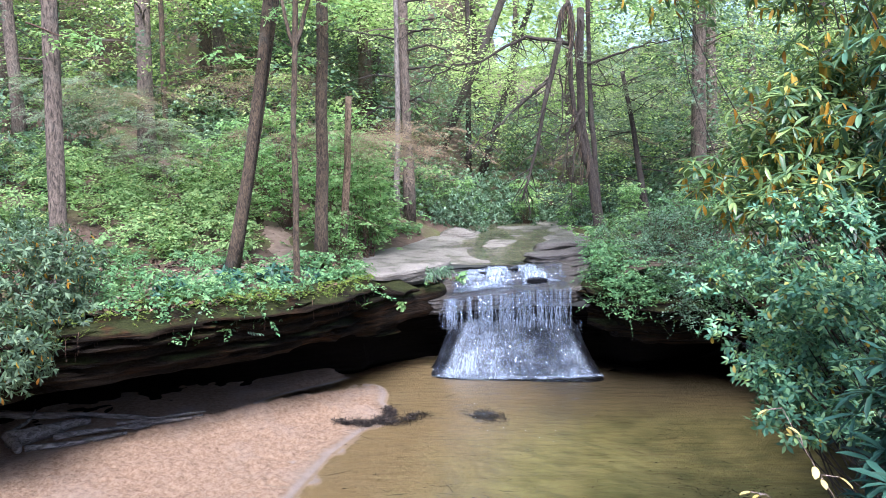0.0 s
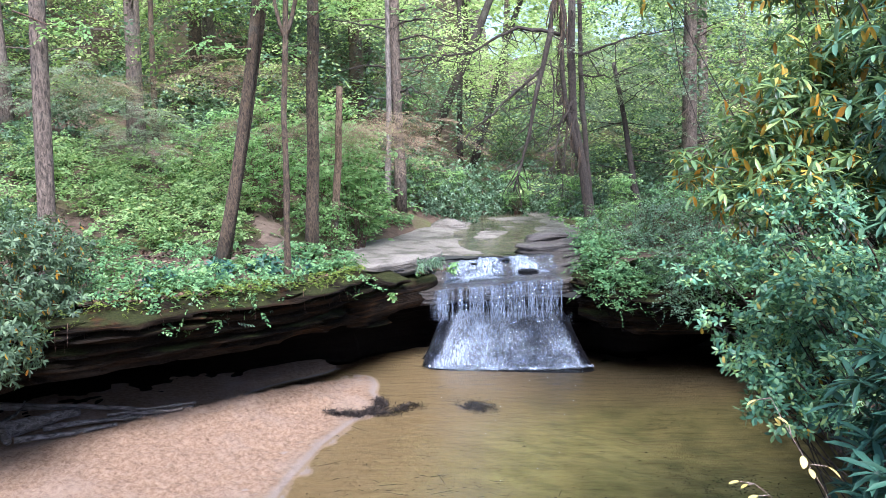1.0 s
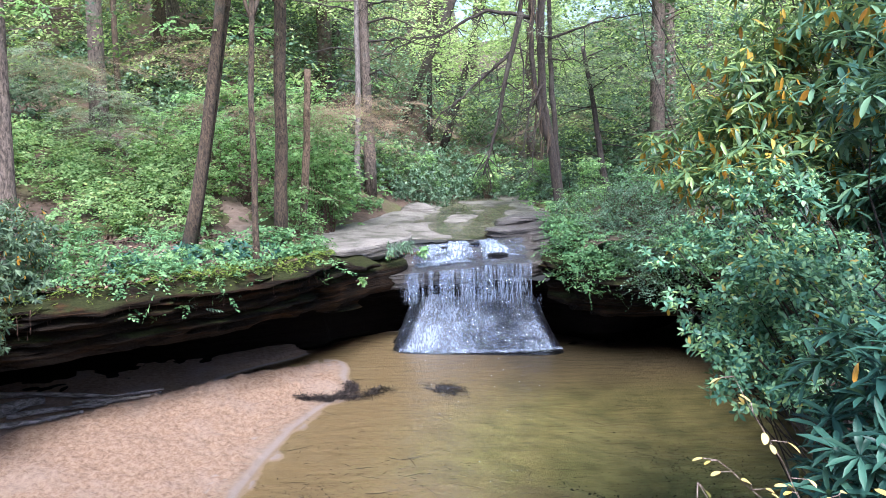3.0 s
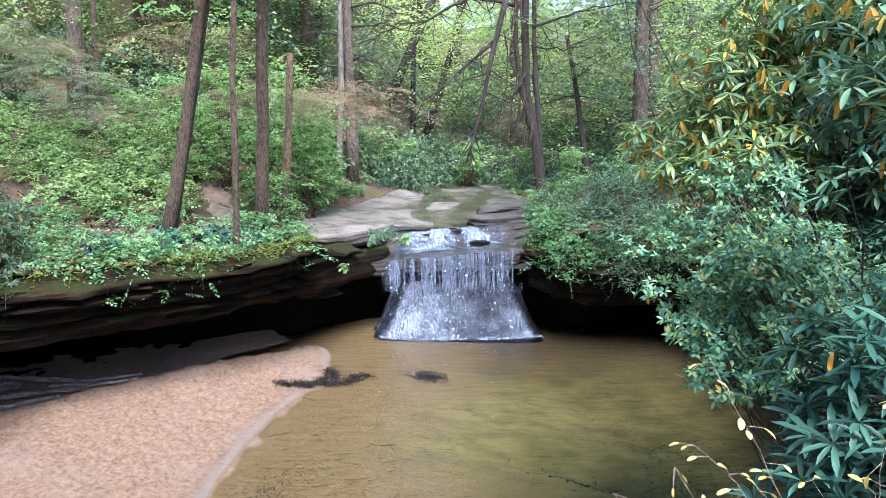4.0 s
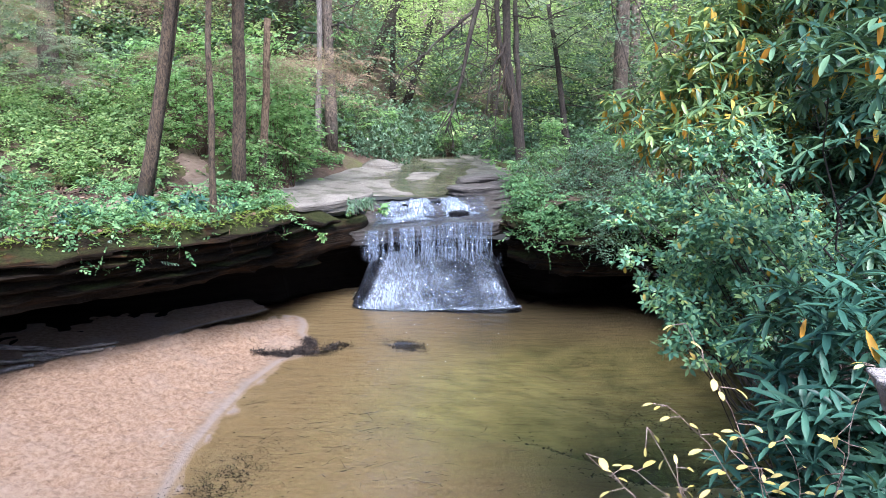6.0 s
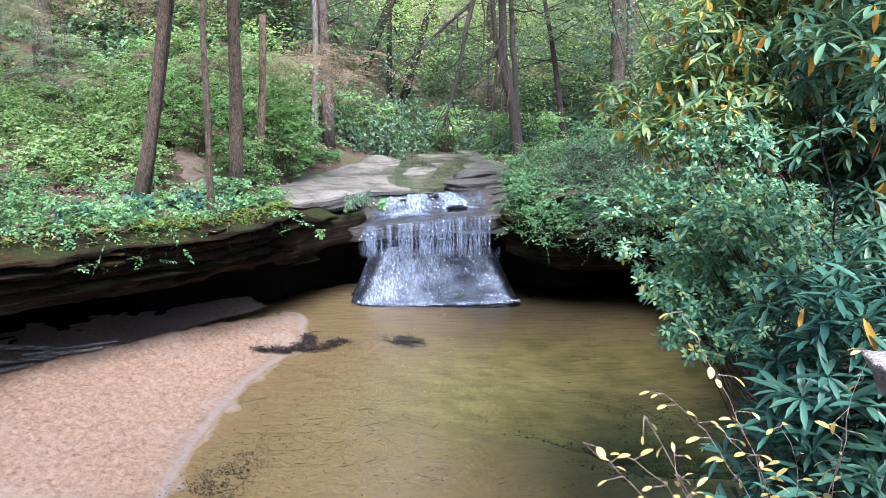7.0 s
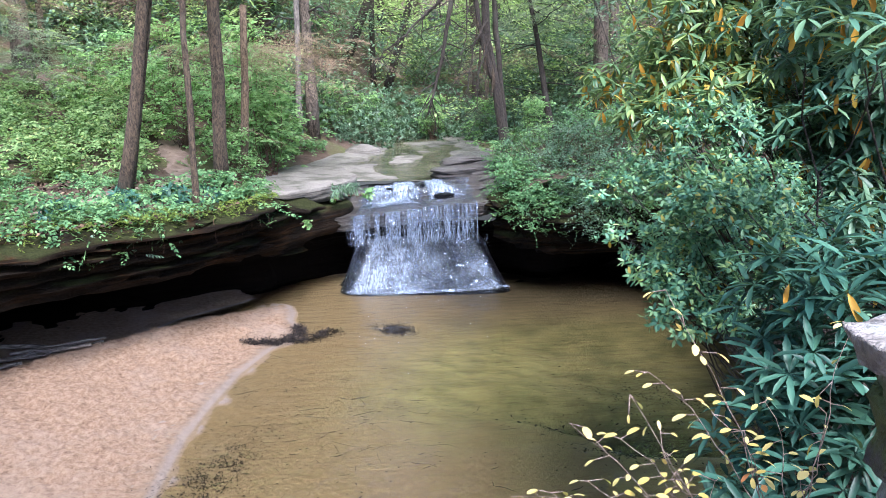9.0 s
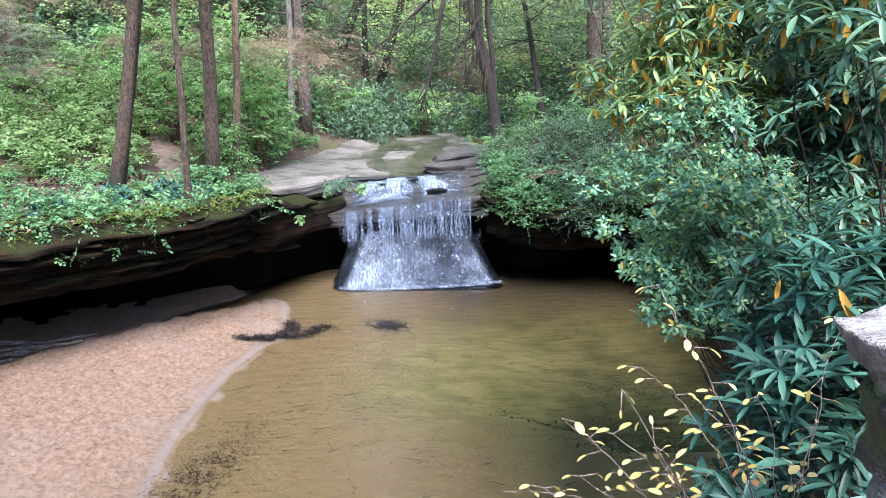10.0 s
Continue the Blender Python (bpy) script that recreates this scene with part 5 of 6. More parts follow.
# evergreen shrubs on the slopes, one built and the others like it
dark = shrub("rhododendron", "dense dark evergreen rhododendron on the slope", (-6.5, 22.3, land(-6.5, 22.3) - 0.1), [((-6.5, 22.3, 4.3), (1.3, 1.2, 1.1), 420), ((-5.6, 22.0, 3.8), (0.9, 0.9, 0.8), 220)], M_DARKLEAF, 0.13, 0.17, 6, 0.3, 6, 25, QUAD)
DARK = [(-8.2, 24.3, 1.1), (-5.0, 22.8, 0.7), (-9.7, 17.3, 0.9), (-10.0, 20.3, 0.9), (-7.4, 13.4, 0.65), (-0.4, 22.4, 0.95), (0.8, 24.0, 0.95), (-0.8, 21.3, 0.7), (2.2, 25.0, 0.95), (3.6, 24.6, 0.95), (-1.6, 22.6, 0.9), (0.2, 23.6, 0.9), (1.5, 26.0, 1.1), (3.0, 26.4, 1.1), (4.6, 25.4, 1.0), (5.0, 20.8, 0.7), (-0.2, 25.6, 1.1),
        (5.4, 24.3, 1.2), (5.9, 21.5, 0.8), (4.4, 22.5, 0.8), (-2.0, 19.6, 0.7), (-10.6, 25.3, 1.2), (7.0, 23.3, 1.1), (-3.9, 21.5, 0.8), (-2.6, 23.0, 0.9), (-13, 20, 1.1), (-12, 15, 0.9),
        (-9.2, 12.0, 0.8), (6.5, 18.5, 0.7), (8.0, 19.5, 0.9), (-4.5, 26, 1.0), (6.6, 7.6, 0.9), (6.9, 9.4, 1.0), (7.4, 11.6, 1.0), (7.6, 5.8, 1.0), (6.6, 13.6, 0.8)]
for i, (x, y, k) in enumerate(DARK):
    tagged(again(dark, x, y, land(x, y) - 0.1, i * 67 % 360, k), "dense dark evergreen rhododendron among the trees", group="rhododendrons on the slope")
tagged(dark, group="rhododendrons on the slope")

# light broadleaf saplings
sap = bush("sapling", "bright green broadleaf sapling beside a tree", (-1.7, 16.2, land(-1.7, 16.2)), [((-1.68, 16.3, 3.3), (0.7, 0.7, 0.9), 44), ((-1.4, 15.8, 2.6), (0.5, 0.5, 0.4), 20)], M_SAPLING, 0.115, 22, 0.24, 0.14, 5, 26, "sapling", 0.38)
for i, (x, y, k) in enumerate([(-2.2, 17.4, 1.2), (-1.95, 13.9, 0.45), (-1.6, 15.2, 0.8), (-3.7, 17.6, 0.8), (-2.7, 16.6, 0.8), (-4.6, 18.6, 0.8), (6.2, 17.2, 0.8), (-1.9, 18.3, 1.1), (-6.0, 18.8, 0.7), (4.6, 19.4, 0.6), (-1.9, 18.9, 0.7), (-3.2, 19.2, 1.0), (-4.4, 20.2, 1.0), (-2.9, 20.8, 1.1), (-5.6, 20.0, 0.8), (0.4, 23.4, 0.7), (2.4, 23.9, 0.7), (3.8, 22.8, 0.6), (-0.6, 21.6, 0.7)]):
    tagged(again(sap, x, y, land(x, y), i * 77 % 360, k), group="saplings")
tagged(sap, group="saplings")

# right bank
bush("bank_bush", "light green bush hanging over the rim beside the falls", (3.4, 14.2, 1.6), [((3.05, 13.8, 1.85), (0.5, 0.5, 0.45), 96), ((3.6, 13.2, 1.7), (0.7, 0.6, 0.4), 88), ((2.95, 13.25, 1.5), (0.35, 0.3, 0.3), 41), ((3.4, 12.75, 1.3), (0.6, 0.25, 0.25), 35)], M_BANKLEAF, 0.06, 33, 0.15, 0.3, 5, 27, width=0.32)
bush("bank_bush", "grey-green twiggy bush on the bank", (4.0, 15.0, 1.8), [((3.8, 15.2, 2.35), (0.7, 0.7, 0.5), 96), ((3.7, 14.0, 2.05), (0.7, 0.6, 0.4), 80), ((4.9, 13.6, 2.1), (0.9, 0.6, 0.4), 90), ((4.4, 14.3, 2.5), (0.8, 0.7, 0.5), 96), ((4.2, 12.8, 1.85), (0.7, 0.6, 0.6), 112), ((4.2, 12.4, 1.4), (0.6, 0.3, 0.3), 41)], M_DARKLEAF, 0.045, 44, 0.15, 0.5, 5, 28, width=0.3)
bush("bank_bush", "small pale bush beside the stream", (2.75, 15.4, 1.8), [((2.95, 15.1, 2.0), (0.3, 0.4, 0.3), 38), ((3.4, 15.9, 2.3), (0.5, 0.5, 0.4), 48)], M_BANKLEAF, 0.055, 33, 0.12, 0.3, 4, 29, width=0.34)
bush("bank_bush", "light green bush above the dark hollow", (5.0, 14.2, 2.0), [((5.0, 15.0, 2.7), (0.8, 0.8, 0.6), 96), ((4.7, 12.4, 1.9), (0.6, 0.7, 0.5), 80)], M_BANKLEAF, 0.06, 33, 0.16, 0.4, 5, 30, width=0.32)

# plants along the rim
rim_plant = bush("rim_plant", "leafy green plant at the edge of the ledge", (-4.15, 10.4, land(-4.15, 10.4)), [((-4.15, 10.4, 2.2), (0.35, 0.35, 0.16), 20)], M_BANKLEAF, 0.075, 22, 0.12, 0.22, 4, 33, "plant", 0.34)
for i, (x, y, z, k) in enumerate([(-3.66, 10.6, 1.9, 1.0), (-2.88, 11.3, 1.88, 1.0), (-2.53, 11.5, 1.88, 0.9), (-1.62, 12.0, 1.85, 0.9), (-2.2, 12.5, 1.9, 1.2), (-1.6, 13.1, 1.85, 0.8), (-3.0, 10.2, 1.82, 0.9), (-3.4, 9.9, 1.85, 0.8),
                                  (-4.1, 9.6, 1.9, 0.9), (-2.3, 10.75, 1.82, 0.6), (-1.75, 11.5, 1.82, 0.8), (-3.7, 13.3, 2.0, 0.8), (-4.6, 10.9, 2.0, 1.0), (-1.35, 12.5, 1.82, 0.6), (-5.0, 12.2, 2.1, 0.8), (-1.7, 18.2, 1.95, 1.2), (-1.75, 17.5, 1.95, 1.1), (-1.3, 18.7, 1.95, 1.2), (-1.0, 19.2, 1.95, 1.1), (-1.9, 16.7, 1.95, 1.0)]):
    tagged(again(rim_plant, x, y, z, i * 101 % 360, k * 0.85), group="plants along the ledge")
tagged(rim_plant, group="plants along the ledge")
dark_rim = shrub("small_rhododendron", "low dark green rhododendron on the ledge rim", (-3.1, 10.8, 1.85), [((-3.1, 10.8, 2.05), (0.35, 0.3, 0.18), 34)], M_RHODO, 0.12, 0.17, 7, 0.2, 3, 34)
for i, (x, y, z, k) in enumerate([(-2.5, 11.2, 1.84, 1.0), (-3.6, 10.2, 1.85, 0.9), (-2.0, 11.5, 1.84, 0.8)]):
    tagged(again(dark_rim, x, y, z, i * 120, k), group="plants along the ledge")
fern = bush("rock_plant", "small green plant growing from the rock face", (-0.72, 12.45, 1.42), [((-0.68, 12.3, 1.45), (0.07, 0.07, 0.06), 5)], M_SAPLING, 0.07, 10, 0.05, 0.5, 2, 35, "plant")
again(fern, 0.02, 14.0, 1.62, 80, 1.6)
again(fern, -0.2, 13.7, 1.6, 200, 1.3)


n = 200
c = np.stack([G.uniform(-0.35, 0.12, n), np.zeros(n), G.uniform(1.72, 1.9, n)], 1)
c[:, 1] = 13.55 + 1.1 * (c[:, 0] + 0.2) + G.normal(size=n) * 0.07
tagged(part("grass_tuft", leaf_mesh("grass_tuft", c, G.normal(size=(n, 3)) * 0.45 + (0.25, -0.5, -0.45), G.normal(size=(n, 3)) * 0.4 + (0, -0.4, 1), 0.05 + 0.11 * G.random(n), 0.07, LONG, M_DARKLEAF), None), "tuft of grass and fern hanging from the flat rock", "grass", kind="stuff")


def undergrowth(n, test, height, length, material, per=14, size=0.10, flat=0.16, width=0.38):
    c = []
    while len(c) < n:
        x, y = R.uniform(-14, 9), R.uniform(8.5, 27)
        if test(x, y) and ground_kept(x, y):
            tall = 0.35 + 1.1 * clamp(0.5 + 1.2 * noise.noise(Vector((x * 1.1, y * 1.1, 21))))
            c.append((x, y, land(x, y) + height * tall * R.uniform(0.3, 1.0)))
    P, D, U, L, W = sprays(c, per, size, flat, length)
    return leaf_mesh("undergrowth", P, D, U, L, width, QUAD, material)


def off_trail(x, y):
    return min((x - a) ** 2 + (y - b) ** 2 for a, b in TR) > 0.28


def herb_zone(x, y):
    return x < -3.9 and 13.9 < y < 19.2 and noise.noise(Vector((x * 0.5, y * 0.5, 3))) > -0.1 and noise.noise(Vector((x * 1.6, y * 1.6, 7))) > -0.12 and off_trail(x, y)


def litter_zone(x, y):
    return (x < -0.5 or x > 3.2) and off_trail(x, y)


tagged(part("herb_carpet", undergrowth(1500, herb_zone, 0.75, 0.085, M_HERB, 33, 0.17, 0.1, 0.3), None), "bright green knee-high herbs covering the slope", "undergrowth", kind="stuff")
tagged(part("low_plants", undergrowth(1300, lambda x, y: litter_zone(x, y) and noise.noise(Vector((x, y, 8))) > 0.12 and (y > 14 or noise.noise(Vector((x * 1.3, y * 1.3, 18))) > 0.3), 0.25, 0.09, M_SAPLING, 15, 0.12), None), "scattered low green plants on the forest floor", "undergrowth", kind="stuff")
c = []
while len(c) < 9000:
    x, y = R.uniform(-13, 9), R.uniform(7.0, 27)
    if (x < -1.5 or x > 3.0) and ground_kept(x, y):
        c.append((x, y, land(x, y) + 0.012))
n = len(c)
tagged(part("fallen_leaves", leaf_mesh("fallen_leaves", c, G.normal(size=(n, 3)) * (1, 1, 0.25), G.normal(size=(n, 3)) * 0.4 + (0, 0, 1), 0.05 + 0.05 * G.random(n), 0.33, QUAD, M_LITTER), None), "brown fallen leaves on the forest floor", "leaf litter", kind="stuff")

c = []
while len(c) < 6500:
    x, y = R.uniform(-7.5, -1.4), R.uniform(8.4, 14.5)
    if ground_kept(x, y) or rim_distance(x, y) < 0.3 and not inside_rim(x, y):
        c.append((x, y, max(land(x, y), 1.9 if rim_distance(x, y) < 0.5 else 0) + 0.02))
n = len(c)
tagged(part("fallen_leaves", leaf_mesh("fallen_leaves", c, G.normal(size=(n, 3)) * (1, 1, 0.3), G.normal(size=(n, 3)) * 0.5 + (0, 0, 1), 0.04 + 0.05 * G.random(n), 0.33, QUAD, M_LITTER), None), "brown and tan fallen leaves along the rim of the ledge", "leaf litter", kind="stuff")
c = []
while len(c) < 330:
    x, y = R.uniform(-7.5, -1.6), R.uniform(8.6, 14.2)
    if ground_kept(x, y) and min((x - a) ** 2 + (y - b) ** 2 for a, b in TR) > 0.4 and noise.noise(Vector((x * 1.1, y * 1.1, 50))) > -0.05:
        c.append((x, y, land(x, y) + R.uniform(0.04, 0.28)))
P, D, U, L, W = sprays(c, 22, 0.11, 0.2, 0.06)
tagged(part("low_plants", leaf_mesh("low_plants", P, D, U, L, 0.32, QUAD, M_BANKLEAF), None), "scattered dark green seedlings on the rim", "undergrowth", kind="stuff")

fringe, drape = [], []
for p, out in RIMP:
    if (p.x < -1.1 and p.y > 6) or (p.x > 2.4 and p.y > 9):
        for _ in range(7):
            d = R.uniform(-0.16, 0.45)
            q = p + out * d
            z = (1.97 if d > 0.08 else 1.88) if p.x < 0 else 1.58
            if noise.noise(Vector((q.x * 1.0, q.y * 1.0, 5))) + 0.4 * noise.noise(Vector((q.x * 4, q.y * 4, 6))) > -0.02:
                (drape if d < 0.08 and R.random() < 0.12 else fringe).append((q.x, q.y, z + (R.uniform(0.0, 0.16) if d > 0.08 else R.uniform(-0.26, 0.08))))
P, D, U, L, W = sprays(fringe, 22, 0.11, 0.35, 0.062)
tagged(part("rim_growth", leaf_mesh("rim_growth", P, D, U, L, 0.3, QUAD, M_BANKLEAF), None), "low green growth along the ledge rim", "undergrowth", kind="stuff")
P, D, U, L, W = sprays(drape, 22, 0.08, 1.0, 0.055)
tagged(part("hanging_growth", leaf_mesh("hanging_growth", P, D + (0, 0, -0.9), U, L, 0.2, QUAD, M_DARKLEAF), None), "dark roots and leaves hanging over the ledge", "undergrowth", kind="stuff")

# cushions of moss, and roots that hang from the soil over the face
moss, roots = [], Geo()
for p, out in RIMP:
    if p.x < -1.15 and 6.5 < p.y < 12.9:
        for _ in range(60 if p.x > -2.75 else 22):
            q = p + out * R.uniform(-0.06, 0.75)
            if noise.noise(Vector((q.x * 1.5, q.y * 1.5, 40))) > (-0.25 if p.x > -2.75 else 0.0):
                moss.append((q.x, q.y, max(land(q.x, q.y), 1.88) + R.uniform(-0.01, 0.05)))
        for _ in range(16):
            d = R.uniform(-0.07, 0.2)
            q = p + out * d
            if noise.noise(Vector((q.x * 1.2, q.y * 1.2, 44))) > -0.15:
                moss.append((q.x, q.y, (1.83 + 0.4 * d if d < 0.05 else 1.88) + R.uniform(-0.02, 0.04)))
        for _ in range(3):
            a = p + out * R.uniform(-0.02, 0.06) + Vector((R.gauss(0, 0.06), R.gauss(0, 0.06), 1.86))
            e = a + Vector((R.gauss(0, 0.05), R.gauss(-0.03, 0.04), -R.uniform(0.08, 0.34)))
            roots.add(*tube(bend(a, e, 4, 0.012, R), [0.005, 0.004, 0.003, 0.002, 0.001], 3, cap=False))
P, D, U, L, W = sprays(moss, 11, 0.05, 0.4, 0.022)
tagged(part("moss", leaf_mesh("moss", P, D + (0, 0, 0.3), U, L, 0.42, QUAD, M_MOSS), None), "yellow-green moss cushions on the ledge rim", "moss", kind="stuff")
tagged(part("hanging_roots", roots, M_TWIG), "thin brown roots hanging from the ledge soil", "roots", kind="stuff")

# leafy boughs that cross the trunks
BOUGHS = [((-2.75, 12.2, 6.0), (-2.2, 11.6, 5.9)), ((-2.8, 12.2, 5.4), (-3.4, 11.7, 5.3)), ((-2.0, 11.1, 6.1), (-1.3, 11.0, 6.0)), ((-2.05, 12.8, 5.9), (-1.4, 12.3, 6.1)), ((-2.05, 12.8, 5.2), (-2.6, 12.4, 5.6)),
          ((-1.2, 20.2, 7.5), (-0.2, 19.6, 7.4)), ((-5.4, 10.3, 5.6), (-4.5, 10.0, 5.3)), ((3.2, 18.3, 7.2), (4.4, 17.8, 7.3)), ((7.0, 22.0, 5.0), (5.8, 20.6, 4.2)), ((-1.1, 20.2, 5.5), (-0.3, 19.8, 5.0))]
for i, (a, b) in enumerate(BOUGHS):
    ob = new("leafy_bough")
    ob.location = a
    tagged(ob, "thin bough with light green leaves", "branch", "leafy boughs")
    line = bend(a, b, 6, 0.02, R)
    o = part("wood", Geo().add(*tube(line, [0.014 - 0.0018 * j for j in range(7)], 5)), M_TWIG, ob)
    o.matrix_parent_inverse = Matrix.Translation(-Vector(a))
    cs = [tuple(Vector(line[R.randint(2, 6)]) + Vector((R.gauss(0, 0.16), R.gauss(0, 0.16), R.gauss(0, 0.05)))) for _ in range(16)]
    P, D, U, L, W = sprays(cs, 16, 0.12, 0.25, 0.08)
    o = part("foliage", leaf_mesh("foliage", P, D, U, L, 0.28, QUAD, M_SAPLING), None, ob)
    tagged(o, kind="stuff").matrix_parent_inverse = Matrix.Translation(-Vector(a))

# hemlock boughs among the trunks: a drooping branch, side twigs in one plane, rows of needles on each twig
def hemlock_bough(centres, length, needle, width, material, droop=0.3):
    m, twigs, pairs = len(centres), 16, 6
    foot = np.asarray(centres, float)
    a = G.random(m) * 6.283
    way = np.stack([np.cos(a), np.sin(a), G.normal(size=m) * 0.12], 1)
    up = G.normal(size=(m, 3)) * 0.14 + (0, -0.1, 1.0)
    side = np.cross(up, way)
    side /= np.linalg.norm(side, axis=1)[:, None]
    reach = length * (0.6 + 0.8 * G.random(m))
    k = np.tile(np.linspace(0.1, 1.0, twigs), m)
    hand = np.tile(np.where(np.arange(twigs) % 2, 1.0, -1.0), m)
    foot, way, side, up, reach = (np.repeat(v, twigs, axis=0) for v in (foot, way, side, up, reach))
    start = foot + way * (k * reach)[:, None] + np.array([0, 0, -droop]) * (k * k * reach)[:, None]
    out = way * 0.6 + side * (hand * 0.8)[:, None] + G.normal(size=start.shape) * 0.1
    twig = reach * (0.42 - 0.3 * k) * (0.7 + 0.6 * G.random(len(k)))
    n = pairs * 2
    j = np.tile(np.repeat(np.linspace(0.08, 1.0, pairs), 2), len(start))
    turn = np.tile(np.array([1.0, -1.0] * pairs), len(start))
    start, out, up, twig = (np.repeat(v, n, axis=0) for v in (start, out, up, twig))
    across = np.cross(up, out)
    P = start + out * (j * twig)[:, None] + np.array([0, 0, -0.25]) * (j * j * twig)[:, None]
    D = out * 0.7 + across * (turn * 0.75)[:, None] + G.normal(size=P.shape) * 0.12
    return leaf_mesh("hemlock_sprays", P, D, up, needle * (0.7 + 0.6 * G.random(len(P))), width, QUAD, material)


for x, y, z, rx, rz, n, material in [(-1.9, 14.3, 4.3, 1.0, 0.4, 26, M_BROWNTWIG), (-0.9, 16.3, 4.2, 1.2, 0.5, 30, M_BROWNTWIG), (-3.0, 15.3, 4.4, 1.0, 0.4, 18, M_BROWNTWIG), (-8.9, 19.3, 5.4, 1.5, 0.6, 40, M_HEMLOCK), (-7.2, 19.0, 4.7, 1.2, 0.6, 34, M_HEMLOCK),
                                     (-6.2, 15.5, 5.3, 1.3, 0.4, 22, M_BROWNTWIG), (-4.2, 16.5, 5.6, 1.3, 0.4, 24, M_BROWNTWIG), (-9.9, 20.0, 5.8, 1.4, 0.8, 44, M_HEMLOCK), (3.4, 19, 6.5, 1.6, 0.9, 34, M_HEMLOCK), (5.0, 20.5, 5.4, 1.5, 0.9, 40, M_HEMLOCK), (-6.6, 17.6, 4.2, 0.9, 0.4, 16, M_HEMLOCK), (4.4, 21.0, 4.4, 1.3, 0.5, 20, M_BROWNTWIG)]:
    dry = material is M_BROWNTWIG
    ob = part("hemlock_sprays", hemlock_bough(blob(n, (x, y, z), (rx, rx, rz), 0.1), 1.0, 0.11 if dry else 0.075, 0.05 if dry else 0.12, material), None)
    tagged(ob, "fine brown dead hemlock twigs between the trunks" if dry else "drooping grey-green hemlock boughs between the trunks", "foliage", kind="stuff")

# ---- drift, litter and sunken twigs ----
LOGS = [((-6.4, 10.5, 0), (-3.93, 10.58, 0), 0.042, 0.0), ((-5.52, 9.45, 0), (-4.88, 10.28, 0), 0.085, 0.0), ((-5.6, 9.6, 0), (-5.11, 9.0, 0), 0.06, 0.05), ((-5.23, 9.33, 0), (-4.2, 9.94, 0), 0.035, 0.0),
        ((-5.07, 9.71, 0), (-4.18, 10.34, 0), 0.032, 0.04), ((-4.24, 10.21, 0), (-3.42, 10.65, 0), 0.025, 0.0), ((-4.28, 10.37, 0), (-3.42, 10.2, 0), 0.028, 0.03), ((-4.08, 10.49, 0), (-3.33, 10.5, 0), 0.022, 0.05),
        ((-5.62, 9.71, 0), (-5.68, 10.39, 0), 0.02, 0.16), ((-4.5, 10.3, 0), (-3.6, 10.42, 0), 0.016, 0.08), ((-4.0, 10.2, 0), (-3.75, 10.7, 0), 0.012, 0.06), ((-4.9, 9.95, 0), (-4.0, 10.15, 0), 0.02, 0.02)]
for i, (a, b, r, lie) in enumerate(LOGS):
    r *= 1.25
    a = (a[0], a[1], bed(a[0], a[1]) + r + lie * 0.4)
    b = (b[0], b[1], bed(b[0], b[1]) + r * 0.7 + lie)
    ob = part("drift_log", Geo().add(*tube(bend(a, b, 10, 0.02, R), [r * (1.1 - 0.06 * j) for j in range(11)], 9, 0.3, i)), M_DEADWOOD)
    tagged(ob, "weathered grey drift log at the mouth of the cave", "log", "drift logs")


def scatter(n, cx, cy, rx, ry, z, length, turn=0.0):
    P = np.stack([G.normal(size=n) * rx, G.normal(size=n) * ry, np.zeros(n)], 1)
    k = math.radians(turn)
    P = np.stack([cx + P[:, 0] * math.cos(k) - P[:, 1] * math.sin(k), cy + P[:, 0] * math.sin(k) + P[:, 1] * math.cos(k), P[:, 2]], 1)
    P = P[[noise.noise(Vector((x * 6, y * 6, 3))) + 0.6 * noise.noise(Vector((x * 17, y * 17, 5))) > -0.24 for x, y, _ in P]]
    n = len(P)
    P[:, 2] = [bed(x, y) + z * G.random() + 0.006 for x, y, _ in P]
    return P, G.normal(size=(n, 3)) * (1, 1, 0.3), G.normal(size=(n, 3)) * 0.4 + (0, 0, 1), length * (0.5 + G.random(n)), 0.2


CREST = [(-1.5, 10.62), (-1.25, 10.66), (-1.06, 10.62), (-0.9, 10.82), (-0.76, 11.12), (-0.86, 11.38)]
TRAIL = [(-0.95, 10.72), (-0.62, 10.88), (-0.45, 11.1), (-0.28, 11.3)]


def drift(line, n, wide, high, length):
    """Wet leaves and needles heaped along a bent line."""
    P = []
    while len(P) < n:
        k = R.random() * (len(line) - 1)
        i = int(k)
        (x0, y0), (x1, y1) = line[i], line[i + 1]
        x, y = x0 + (x1 - x0) * (k - i) + R.gauss(0, wide), y0 + (y1 - y0) * (k - i) + R.gauss(0, wide * 0.8)
        if noise.noise(Vector((x * 7, y * 7, 9))) > -0.25 - 0.3 * R.random():
            P.append((x, y, bed(x, y) + 0.006 + high * R.random() ** 2))
    return P, G.normal(size=(n, 3)) * (1, 1, 0.45), G.normal(size=(n, 3)) * 0.5 + (0, 0, 1), length * (0.5 + G.random(n)), 0.1


